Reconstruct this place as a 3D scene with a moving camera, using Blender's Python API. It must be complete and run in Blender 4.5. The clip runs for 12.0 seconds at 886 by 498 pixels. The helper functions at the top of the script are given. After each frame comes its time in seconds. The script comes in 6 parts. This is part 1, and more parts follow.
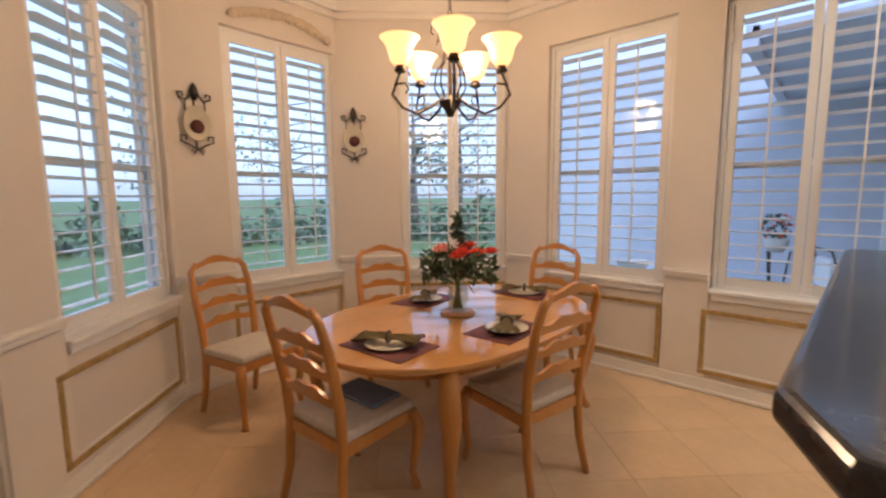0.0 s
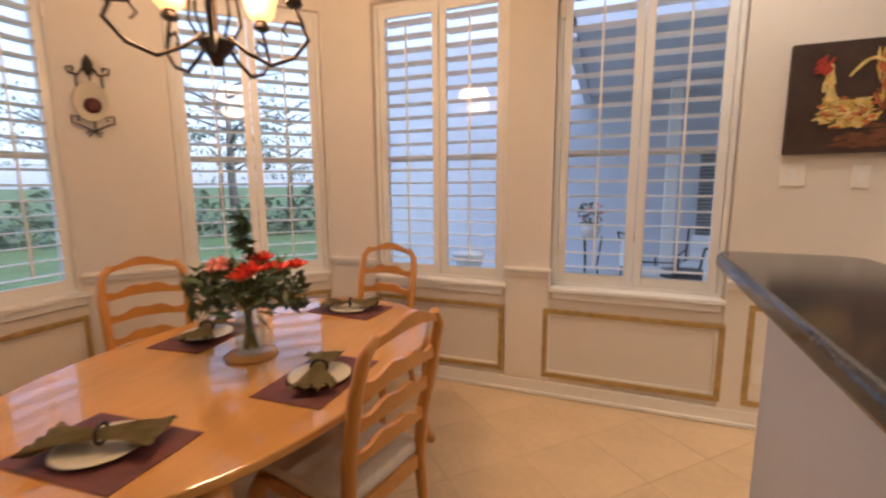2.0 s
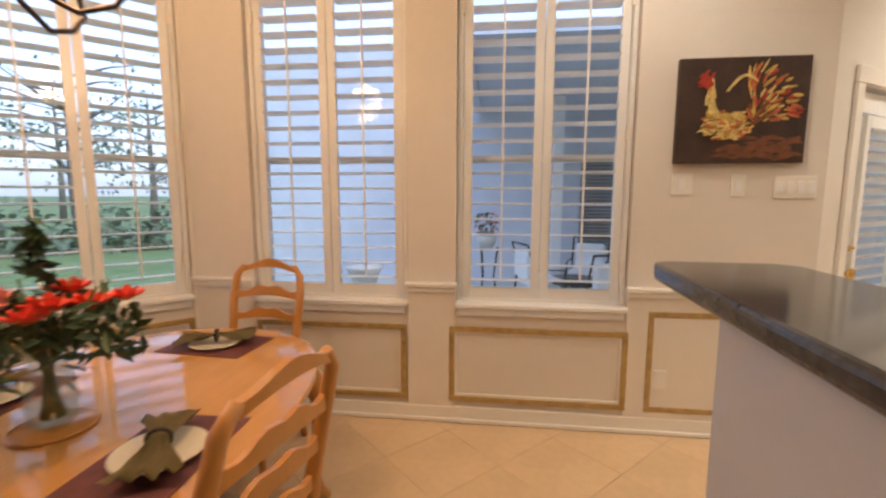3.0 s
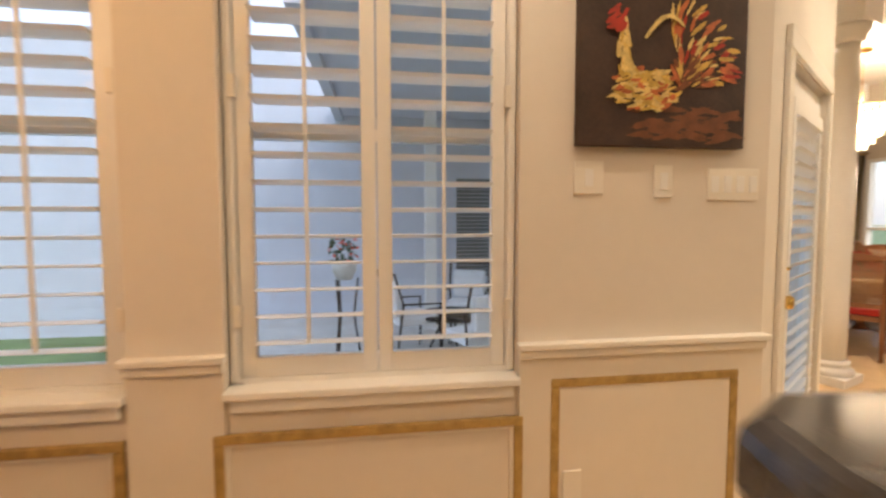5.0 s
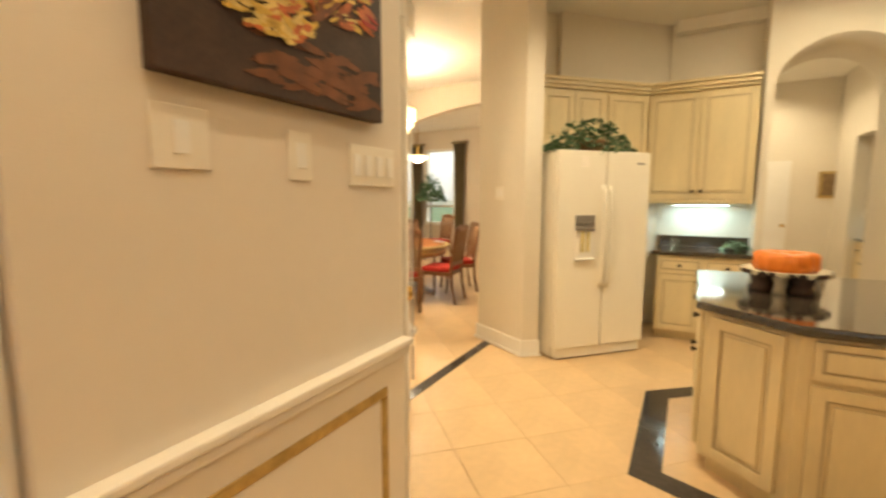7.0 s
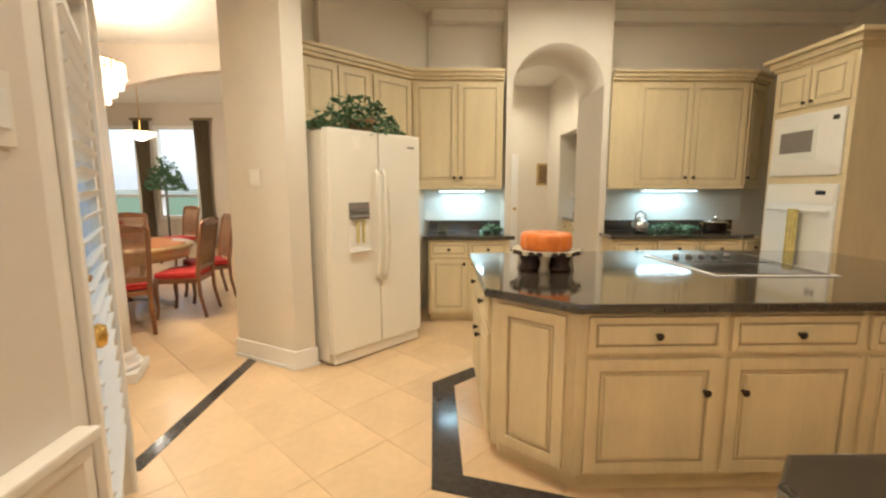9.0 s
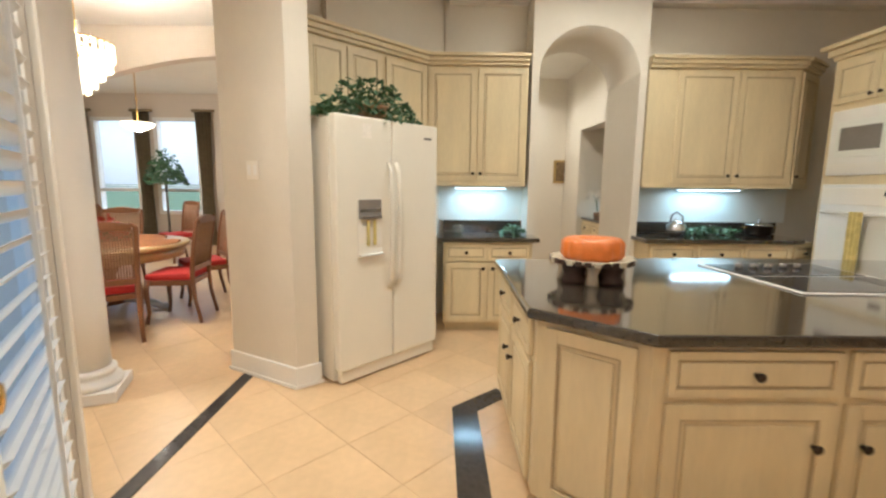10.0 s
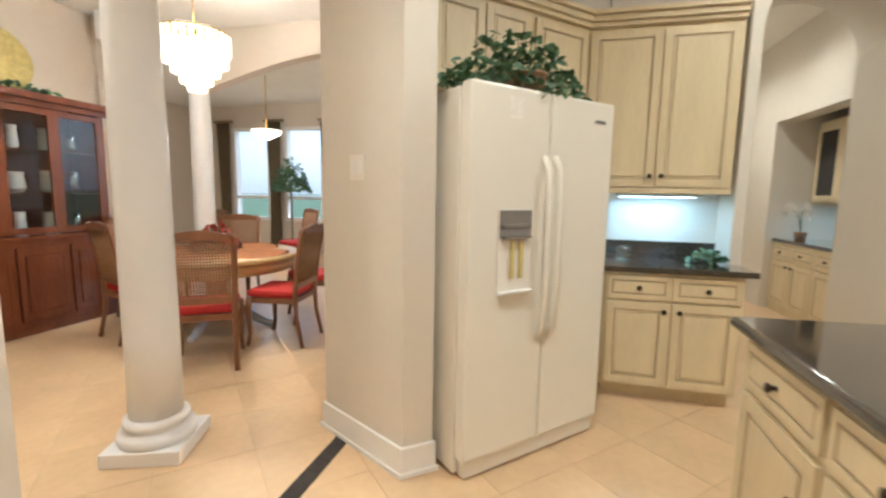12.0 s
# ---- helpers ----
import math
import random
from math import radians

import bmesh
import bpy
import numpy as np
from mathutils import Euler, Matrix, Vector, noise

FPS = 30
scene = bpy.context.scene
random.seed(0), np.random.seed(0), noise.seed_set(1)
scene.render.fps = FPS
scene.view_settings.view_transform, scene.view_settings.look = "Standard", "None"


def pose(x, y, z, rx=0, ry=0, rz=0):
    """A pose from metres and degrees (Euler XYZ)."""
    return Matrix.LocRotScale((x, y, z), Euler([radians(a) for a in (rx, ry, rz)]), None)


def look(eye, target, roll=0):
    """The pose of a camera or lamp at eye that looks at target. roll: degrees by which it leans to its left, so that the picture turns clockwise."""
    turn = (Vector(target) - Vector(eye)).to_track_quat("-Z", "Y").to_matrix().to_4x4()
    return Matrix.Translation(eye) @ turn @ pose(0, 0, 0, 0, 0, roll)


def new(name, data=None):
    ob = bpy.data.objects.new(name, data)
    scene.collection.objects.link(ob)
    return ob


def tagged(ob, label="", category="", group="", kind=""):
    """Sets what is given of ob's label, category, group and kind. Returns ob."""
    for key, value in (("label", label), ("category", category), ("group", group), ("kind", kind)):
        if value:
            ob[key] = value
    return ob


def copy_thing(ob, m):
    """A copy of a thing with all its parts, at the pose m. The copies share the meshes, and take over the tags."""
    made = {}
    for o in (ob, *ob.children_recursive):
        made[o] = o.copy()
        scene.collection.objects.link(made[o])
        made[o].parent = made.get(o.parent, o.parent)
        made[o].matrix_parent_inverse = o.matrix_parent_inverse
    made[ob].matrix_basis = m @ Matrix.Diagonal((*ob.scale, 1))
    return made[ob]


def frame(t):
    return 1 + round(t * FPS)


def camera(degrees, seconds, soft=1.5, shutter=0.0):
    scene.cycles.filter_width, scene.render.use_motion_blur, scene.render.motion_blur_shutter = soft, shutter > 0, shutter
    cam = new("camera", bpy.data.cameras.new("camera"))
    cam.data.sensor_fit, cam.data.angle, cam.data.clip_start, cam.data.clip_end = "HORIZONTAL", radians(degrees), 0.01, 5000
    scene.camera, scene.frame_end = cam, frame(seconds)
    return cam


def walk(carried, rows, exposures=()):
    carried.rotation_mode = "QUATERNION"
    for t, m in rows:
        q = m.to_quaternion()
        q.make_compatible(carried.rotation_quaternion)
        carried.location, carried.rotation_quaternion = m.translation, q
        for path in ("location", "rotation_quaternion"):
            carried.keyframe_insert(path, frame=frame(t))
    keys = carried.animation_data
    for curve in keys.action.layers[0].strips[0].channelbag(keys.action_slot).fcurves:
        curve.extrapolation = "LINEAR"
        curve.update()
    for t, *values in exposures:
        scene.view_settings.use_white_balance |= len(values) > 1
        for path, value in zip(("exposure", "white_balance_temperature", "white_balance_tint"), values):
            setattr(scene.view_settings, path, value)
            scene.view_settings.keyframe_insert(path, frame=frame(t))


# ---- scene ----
cam = camera(90.9, 12.0, soft=2.4, shutter=0.5)
EXPOSURES = [(0.0, 0.42, 5250.0, 15.0), (1.0, 0.48, 5550.0, 18.0), (2.0, 0.48, 5600.0, 18.0), (3.2, 0.58, 5750.0, 14.0), (5.5, 0.62, 6700.0, 14.0), (7.4, 0.64, 7400.0, 5.0), (9.5, 0.62, 5400.0, 8.0), (12.0, 0.60, 5050.0, 7.0)]
PATH = [
    (0, (1.736, 1.393, 1.506), (0.413, 2.873, 1.267), -0.50),
    (0.5, (1.597, 1.454, 1.509), (0.413, 3.045, 1.250), -0.31),
    (1, (1.433, 1.495, 1.511), (0.462, 3.222, 1.237), -0.04),
    (1.5, (1.399, 1.732, 1.511), (0.584, 3.537, 1.228), -0.25),
    (2, (1.447, 2.066, 1.513), (0.743, 3.915, 1.219), -0.41),
    (2.5, (1.345, 2.171, 1.504), (0.911, 4.104, 1.233), -0.27),
    (3, (1.325, 2.381, 1.481), (1.091, 4.352, 1.237), 0.11),
    (5, (1.623, 3.529, 1.379), (1.904, 5.505, 1.260), -0.08),
    (5.5, (1.627, 3.772, 1.410), (2.274, 5.658, 1.255), -0.01),
    (6, (1.565, 3.960, 1.421), (2.717, 5.585, 1.247), -0.36),
    (6.5, (1.683, 4.096, 1.413), (3.180, 5.407, 1.211), -0.12),
    (7, (1.882, 4.212, 1.429), (3.619, 5.176, 1.201), 0.09),
    (7.5, (2.005, 4.327, 1.413), (3.919, 4.862, 1.188), -0.74),
    (7.7, (2.069, 4.366, 1.404), (4.020, 4.741, 1.170), -1.32),
    (9.3, (2.421, 4.382, 1.397), (4.401, 4.337, 1.119), 0.08),
    (9.5, (2.490, 4.390, 1.390), (4.470, 4.359, 1.112), 0.17),
    (10, (2.759, 4.490, 1.391), (4.738, 4.473, 1.103), 0.53),
    (10.5, (2.997, 4.548, 1.382), (4.976, 4.609, 1.102), 0.55),
    (11, (3.265, 4.508, 1.381), (5.230, 4.754, 1.100), 0.38),
    (11.5, (3.519, 4.660, 1.371), (5.472, 5.000, 1.102), 0.91),
    (12, (3.743, 4.808, 1.355), (5.669, 5.288, 1.109), 0.98),
]
walk(cam, [(t, look(eye, target, roll)) for t, eye, target, roll in PATH], EXPOSURES)

# ---- light ----
world = bpy.data.worlds.new("world")
scene.world = world
world.use_nodes = True
wn = world.node_tree.nodes
sky = wn.new("ShaderNodeTexSky")
sky.sky_type, sky.sun_disc = "NISHITA", False
sky.sun_elevation, sky.sun_rotation = radians(48), radians(112)
sky.air_density, sky.dust_density = 1.2, 4.0
wn["Background"].inputs["Strength"].default_value = 0.15
haze = wn.new("ShaderNodeMix")
haze.data_type, haze.blend_type = "RGBA", "ADD"
haze.inputs["Factor"].default_value = 1.0
haze.inputs["B"].default_value = (3.9, 4.0, 4.3, 1)
world.node_tree.links.new(sky.outputs[0], haze.inputs["A"])
world.node_tree.links.new(haze.outputs["Result"], wn["Background"].inputs[0])
sun = new("sun", bpy.data.lights.new("sun", "SUN"))
sun.data.energy, sun.data.angle, sun.data.color = 0.5, radians(12), (1.0, 0.95, 0.88)
sun.matrix_world = look((0, 0, 20), (-10, 4, 8))


def point_lamp(name, place, watts, color, size=0.05):
    ob = new(name, bpy.data.lights.new(name, "POINT"))
    ob.data.energy, ob.data.color, ob.data.shadow_soft_size = watts, color, size
    ob.location = place
    return ob


def area_lamp(name, m, watts, color, sx, sy):
    ob = new(name, bpy.data.lights.new(name, "AREA"))
    ob.data.energy, ob.data.color, ob.data.shape, ob.data.size, ob.data.size_y = watts, color, "RECTANGLE", sx, sy
    ob.matrix_world = m
    return ob


WARM, COOL = (1.0, 0.70, 0.38), (0.72, 0.95, 1.0)
CEIL = 3.3

# ---- materials ----


def mat(name, color, rough=0.5, metal=0.0, vary=0.12, scale=6.0, bump=0.0, bump_scale=60.0, coat=0.0, emit=None, power=0.0, island=0.0, stretch=(1, 1, 1), trans=0.0, alpha=1.0):
    m = bpy.data.materials.new(name)
    m.use_nodes = True
    nt = m.node_tree
    b = nt.nodes["Principled BSDF"]
    b.inputs["Roughness"].default_value, b.inputs["Metallic"].default_value = rough, metal
    b.inputs["Coat Weight"].default_value = coat
    b.inputs["Coat Roughness"].default_value = 0.08
    b.inputs["Transmission Weight"].default_value = trans
    b.inputs["Alpha"].default_value = alpha
    co = nt.nodes.new("ShaderNodeTexCoord")
    mp = nt.nodes.new("ShaderNodeMapping")
    mp.inputs["Scale"].default_value = stretch
    nt.links.new(co.outputs["Object"], mp.inputs[0])
    n1, n2 = nt.nodes.new("ShaderNodeTexNoise"), nt.nodes.new("ShaderNodeTexNoise")
    n1.inputs["Scale"].default_value, n2.inputs["Scale"].default_value = scale, scale * 9
    n1.inputs["Detail"].default_value, n2.inputs["Detail"].default_value = 4, 3
    nt.links.new(mp.outputs[0], n1.inputs["Vector"]), nt.links.new(mp.outputs[0], n2.inputs["Vector"])
    mix = nt.nodes.new("ShaderNodeMath")
    mix.operation = "MULTIPLY_ADD"
    nt.links.new(n2.outputs["Fac"], mix.inputs[0])
    mix.inputs[1].default_value = 0.5
    nt.links.new(n1.outputs["Fac"], mix.inputs[2])
    last = mix.outputs[0]
    if island:
        info = nt.nodes.new("ShaderNodeObjectInfo")
        add = nt.nodes.new("ShaderNodeMath")
        add.operation = "MULTIPLY_ADD"
        nt.links.new(info.outputs["Random"], add.inputs[0])
        add.inputs[1].default_value = island
        nt.links.new(last, add.inputs[2])
        last = add.outputs[0]
    ramp = nt.nodes.new("ShaderNodeMapRange")
    ramp.inputs["From Min"].default_value, ramp.inputs["From Max"].default_value = 0.45, 1.05 + island
    ramp.inputs["To Min"].default_value, ramp.inputs["To Max"].default_value = 1 - vary, 1 + vary
    nt.links.new(last, ramp.inputs["Value"])
    hue = nt.nodes.new("ShaderNodeHueSaturation")
    hue.inputs["Color"].default_value = (*color, 1)
    nt.links.new(ramp.outputs[0], hue.inputs["Value"])
    nt.links.new(hue.outputs[0], b.inputs["Base Color"])
    if bump:
        n3, bp = nt.nodes.new("ShaderNodeTexNoise"), nt.nodes.new("ShaderNodeBump")
        n3.inputs["Scale"].default_value = bump_scale
        nt.links.new(mp.outputs[0], n3.inputs["Vector"])
        bp.inputs["Strength"].default_value, bp.inputs["Distance"].default_value = bump, 0.004
        nt.links.new(n3.outputs["Fac"], bp.inputs["Height"])
        nt.links.new(bp.outputs[0], b.inputs["Normal"])
    if emit:
        b.inputs["Emission Color"].default_value, b.inputs["Emission Strength"].default_value = (*emit, 1), power
    return m


M_WALL = mat("wall_paint", (0.74, 0.68, 0.60), 0.7, vary=0.03, scale=2, bump=0.15, bump_scale=180)
M_KWALL = mat("kitchen_wall_paint", (0.72, 0.67, 0.58), 0.7, vary=0.03, scale=2, bump=0.15, bump_scale=180)
M_WAINS = mat("wainscot_paint", (0.78, 0.72, 0.63), 0.5, vary=0.03, scale=2)
M_TRIM = mat("trim_paint", (0.82, 0.78, 0.71), 0.35, vary=0.03, scale=4)
M_WHITE = mat("white_paint", (0.84, 0.83, 0.80), 0.35, vary=0.03, scale=4)
M_GILT = mat("antique_gilt", (0.46, 0.32, 0.12), 0.4, 0.35, vary=0.3, scale=25)
M_CEIL = mat("ceiling_paint", (0.80, 0.77, 0.70), 0.8, vary=0.03, scale=3, bump=0.1, bump_scale=120)
M_TILE = mat("floor_tile", (0.66, 0.475, 0.275), 0.30, vary=0.13, scale=2.2, bump=0.06, bump_scale=14, island=0.06)
M_GROUT = mat("grout", (0.60, 0.43, 0.25), 0.5, vary=0.1, scale=20)
M_INLAY = mat("dark_inlay_stone", (0.045, 0.04, 0.04), 0.12, vary=0.3, scale=30)
M_GRANITE = mat("dark_granite", (0.05, 0.04, 0.03), 0.08, vary=0.6, scale=60, coat=1.0)
M_BARTOP = mat("bar_laminate_edge", (0.05, 0.05, 0.055), 0.12, vary=0.5, scale=60)
M_BARWALL = mat("bar_wall_paint", (0.50, 0.52, 0.58), 0.6, vary=0.03, scale=3, bump=0.15, bump_scale=160)
M_OAK = mat("pickled_oak", (0.52, 0.225, 0.045), 0.28, vary=0.16, scale=5, stretch=(1, 1, 0.15), coat=0.35)
M_OAKTOP = mat("pickled_oak_top", (0.58, 0.285, 0.075), 0.10, vary=0.14, scale=3, stretch=(1, 0.2, 1), coat=0.6)
M_CUSH = mat("cushion_fabric", (0.62, 0.55, 0.45), 0.9, vary=0.1, scale=30, bump=0.4, bump_scale=300)
# seat fabric with blue window light put into its colour
M_BLUE = mat("blue_lit_seat", (0.20, 0.27, 0.37), 0.9, vary=0.15, scale=30, bump=0.4, bump_scale=300)
M_IRON = mat("bronze_iron", (0.055, 0.042, 0.032), 0.4, 0.7, vary=0.4, scale=30)
M_SHADE = mat("alabaster_shade", (0.95, 0.75, 0.45), 0.4, vary=0.1, scale=12, emit=(1.0, 0.43, 0.12), power=1.6)
M_BULB = mat("lamp_glow", (1, 0.9, 0.7), 0.4, emit=(1.0, 0.80, 0.5), power=16.0)
M_CANGLOW = mat("downlight_glow", (1, 0.95, 0.85), 0.4, emit=(1.0, 0.85, 0.62), power=18.0)
M_STRIP = mat("undercabinet_glow", (0.9, 1, 1), 0.4, emit=(0.7, 0.95, 1.0), power=5.0)
M_CAB = mat("glazed_cream_cabinet", (0.70, 0.59, 0.37), 0.42, vary=0.10, scale=6, stretch=(1, 1, 0.2))
M_GLAZE = mat("cabinet_groove_glaze", (0.44, 0.35, 0.21), 0.6, vary=0.15, scale=10)
M_FRIDGE = mat("fridge_enamel", (0.80, 0.76, 0.66), 0.28, vary=0.02, scale=3, bump=0.12, bump_scale=220)
M_APPL = mat("white_appliance", (0.84, 0.83, 0.79), 0.2, vary=0.02, scale=3)
M_DGLASS = mat("dark_glass", (0.03, 0.03, 0.035), 0.05, vary=0.1)
M_GREY = mat("grey_plastic", (0.22, 0.20, 0.18), 0.4, vary=0.1)
M_BRASS = mat("polished_brass", (0.78, 0.52, 0.16), 0.18, 1.0, vary=0.1, scale=10)
M_KNOB = mat("bronze_knob", (0.05, 0.035, 0.025), 0.35, 0.8, vary=0.3)
M_STEEL = mat("bright_steel", (0.6, 0.6, 0.6), 0.2, 1.0, vary=0.1)
M_SPLASH = mat("backsplash_paint", (0.78, 0.79, 0.74), 0.3, vary=0.03, scale=4)
M_LEAF = mat("ivy_leaf", (0.07, 0.14, 0.065), 0.5, vary=0.5, scale=40)
M_LEAFD = mat("dark_leaf", (0.045, 0.085, 0.035), 0.5, vary=0.5, scale=40)
M_PINK = mat("pink_petal", (0.80, 0.36, 0.30), 0.7, vary=0.2, scale=60)
M_CORAL = mat("coral_petal", (0.80, 0.075, 0.03), 0.6, vary=0.25, scale=60)
M_PETAL = mat("white_petal", (0.85, 0.80, 0.72), 0.6, vary=0.1, scale=60)
M_STEM = mat("flower_stem", (0.09, 0.14, 0.04), 0.6, vary=0.3)
M_CAKE = mat("orange_glaze", (0.72, 0.20, 0.03), 0.3, vary=0.2, scale=15, bump=0.2, bump_scale=60)
M_MAT = mat("burgundy_placemat", (0.13, 0.035, 0.03), 0.6, vary=0.35, scale=18)
M_NAPKIN = mat("olive_napkin", (0.22, 0.17, 0.07), 0.85, vary=0.25, scale=20)
M_PLATE = mat("sage_plate", (0.62, 0.56, 0.42), 0.15, vary=0.08, scale=8)
M_MAHOG = mat("mahogany", (0.15, 0.045, 0.018), 0.25, vary=0.3, scale=5, stretch=(1, 1, 0.2), coat=0.3)
M_WALNUT = mat("walnut_chair", (0.20, 0.085, 0.035), 0.35, vary=0.25, scale=6, stretch=(1, 1, 0.2))
M_CANE = mat("woven_cane", (0.30, 0.17, 0.09), 0.7, vary=0.3, scale=60)
M_RED = mat("red_upholstery", (0.42, 0.02, 0.015), 0.8, vary=0.15, scale=20)
M_CLOTH = mat("rust_tablecloth", (0.62, 0.27, 0.09), 0.8, vary=0.2, scale=14)
M_TABLED = mat("antique_table", (0.48, 0.33, 0.13), 0.3, vary=0.2, scale=6)
M_CURT = mat("taupe_curtain", (0.25, 0.19, 0.11), 0.8, vary=0.2, scale=10)
M_DINE = mat("dining_wall_paint", (0.66, 0.58, 0.48), 0.7, vary=0.03, scale=2)
M_COL = mat("column_paint", (0.84, 0.83, 0.82), 0.3, vary=0.02, scale=3)
M_GRASS = mat("lawn", (0.10, 0.15, 0.05), 0.9, vary=0.4, scale=3)
M_STUCCO = mat("white_stucco", (0.60, 0.63, 0.70), 0.8, vary=0.05, scale=3, bump=0.2, bump_scale=60)
M_PATIO = mat("patio_paving", (0.55, 0.54, 0.50), 0.7, vary=0.15, scale=5)
M_BARK = mat("bark", (0.16, 0.14, 0.12), 0.9, vary=0.4, scale=12)
M_FOLI = mat("garden_leaf", (0.12, 0.16, 0.10), 0.7, vary=0.5, scale=8)
M_CUSHW = mat("white_cushion", (0.82, 0.82, 0.82), 0.8, vary=0.05)
M_DARK = mat("dark_canvas", (0.045, 0.022, 0.014), 0.6, vary=0.5, scale=8)
M_OCHRE = mat("ochre_paint", (0.55, 0.36, 0.07), 0.55, vary=0.5, scale=22)
M_RUST = mat("rust_paint", (0.48, 0.13, 0.04), 0.55, vary=0.5, scale=22)
M_REDP = mat("red_paint", (0.38, 0.03, 0.015), 0.55, vary=0.3, scale=22)
M_GREYL = mat("grey_louver", (0.20, 0.21, 0.21), 0.6, vary=0.1)
M_PLAST = mat("switch_plastic", (0.82, 0.78, 0.70), 0.35, vary=0.02)
M_YELL = mat("yellow_straw", (0.60, 0.50, 0.18), 0.7, vary=0.25, scale=20)
M_CRYST = mat("lit_crystal", (1, 0.95, 0.85), 0.1, vary=0.05, emit=(1.0, 0.80, 0.50), power=2.2)
M_SIGN = mat("framed_print", (0.20, 0.13, 0.06), 0.5, vary=0.5, scale=20)
M_PINKP = mat("print_mount", (0.6, 0.5, 0.36), 0.6, vary=0.2)


def glass(name, tint, rough=0.0, gloss=0.04):
    m = bpy.data.materials.new(name)
    m.use_nodes = True
    nt = m.node_tree
    for n in list(nt.nodes):
        nt.nodes.remove(n)
    out, mx = nt.nodes.new("ShaderNodeOutputMaterial"), nt.nodes.new("ShaderNodeMixShader")
    tr, gl = nt.nodes.new("ShaderNodeBsdfTransparent"), nt.nodes.new("ShaderNodeBsdfGlossy")
    tr.inputs[0].default_value, gl.inputs["Roughness"].default_value = (*tint, 1), rough
    mx.inputs[0].default_value = gloss
    nt.links.new(tr.outputs[0], mx.inputs[1]), nt.links.new(gl.outputs[0], mx.inputs[2])
    nt.links.new(mx.outputs[0], out.inputs[0])
    return m


M_PANE = glass("window_glass", (0.93, 0.97, 1.0))
M_VASE = glass("vase_glass", (0.90, 0.93, 0.90), 0.02, 0.10)

# ---- mesh helpers ----


def box(bm, x0, x1, y0, y1, z0, z1, m=None, bev=0.0):
    r = bmesh.ops.create_cube(bm, size=1)
    vs = r["verts"]
    t = Matrix.Translation(((x0 + x1) / 2, (y0 + y1) / 2, (z0 + z1) / 2)) @ Matrix.Diagonal((abs(x1 - x0), abs(y1 - y0), abs(z1 - z0), 1))
    bmesh.ops.transform(bm, matrix=(m @ t) if m else t, verts=vs)
    if bev:
        es = list({e for v in vs for e in v.link_edges})
        bmesh.ops.bevel(bm, geom=es, offset=bev, segments=2, affect="EDGES", profile=0.6)
    return bm


def tube(bm, pts, radii, segs=8, squash=1.0):
    """A round bar along pts, with a radius at each."""
    pts = [Vector(p) for p in pts]
    if not hasattr(radii, "__len__"):
        radii = [radii] * len(pts)
    rings = []
    side = None
    for i, p in enumerate(pts):
        d = (pts[min(i + 1, len(pts) - 1)] - pts[max(i - 1, 0)]).normalized()
        if side is None:
            side = d.cross(Vector((0, 1, 0.13))).normalized()
        side = (side - d * side.dot(d)).normalized()
        up = d.cross(side)
        rings.append([bm.verts.new(p + (side * math.cos(a) + up * math.sin(a) * squash) * radii[i]) for a in [2 * math.pi * k / segs for k in range(segs)]])
    for a, b in zip(rings, rings[1:]):
        for k in range(segs):
            bm.faces.new((a[k], a[(k + 1) % segs], b[(k + 1) % segs], b[k])).smooth = True
    bm.faces.new(rings[0][::-1]), bm.faces.new(rings[-1])
    return bm


def lathe(bm, prof, segs=24, cx=0.0, cy=0.0, flute=0, depth=0.0, smooth=True):
    rings = []
    for r, z in prof:
        ring = []
        for k in range(segs):
            a = 2 * math.pi * k / segs
            q = r * (1 + depth * math.cos(flute * a)) if flute else r
            ring.append(bm.verts.new((cx + q * math.cos(a), cy + q * math.sin(a), z)))
        rings.append(ring)
    for a, b in zip(rings, rings[1:]):
        for k in range(segs):
            bm.faces.new((a[k], a[(k + 1) % segs], b[(k + 1) % segs], b[k])).smooth = smooth
    if prof[0][0] > 1e-4:
        bm.faces.new(rings[0][::-1])
    if prof[-1][0] > 1e-4:
        bm.faces.new(rings[-1])
    return bm


def prism(bm, pts, z0, z1, bev=0.0):
    lo, hi = [bm.verts.new((x, y, z0)) for x, y in pts], [bm.verts.new((x, y, z1)) for x, y in pts]
    n = len(pts)
    f = [bm.faces.new(lo[::-1]), bm.faces.new(hi)]
    for k in range(n):
        f.append(bm.faces.new((lo[k], lo[(k + 1) % n], hi[(k + 1) % n], hi[k])))
    bmesh.ops.recalc_face_normals(bm, faces=f)
    if bev:
        es = [e for e in f[0].edges] + [e for e in f[1].edges]
        bmesh.ops.bevel(bm, geom=es, offset=bev, segments=3, affect="EDGES", profile=0.5)
    return bm


def ribbon(bm, x0, x1, low, high, yy, thick, n=14):
    """An upright board from x0 to x1 with shaped lower and upper edges."""
    rows = []
    for i in range(n + 1):
        u = i / n
        x = x0 + (x1 - x0) * u
        y = yy(u)
        rows.append([bm.verts.new((x, y + s * thick / 2, z)) for s, z in ((-1, low(u)), (-1, high(u)), (1, high(u)), (1, low(u)))])
    for a, b in zip(rows, rows[1:]):
        for k in range(4):
            bm.faces.new((a[k], b[k], b[(k + 1) % 4], a[(k + 1) % 4]))
    bm.faces.new(rows[0]), bm.faces.new(rows[-1][::-1])
    bmesh.ops.recalc_face_normals(bm, faces=bm.faces[:])
    return bm


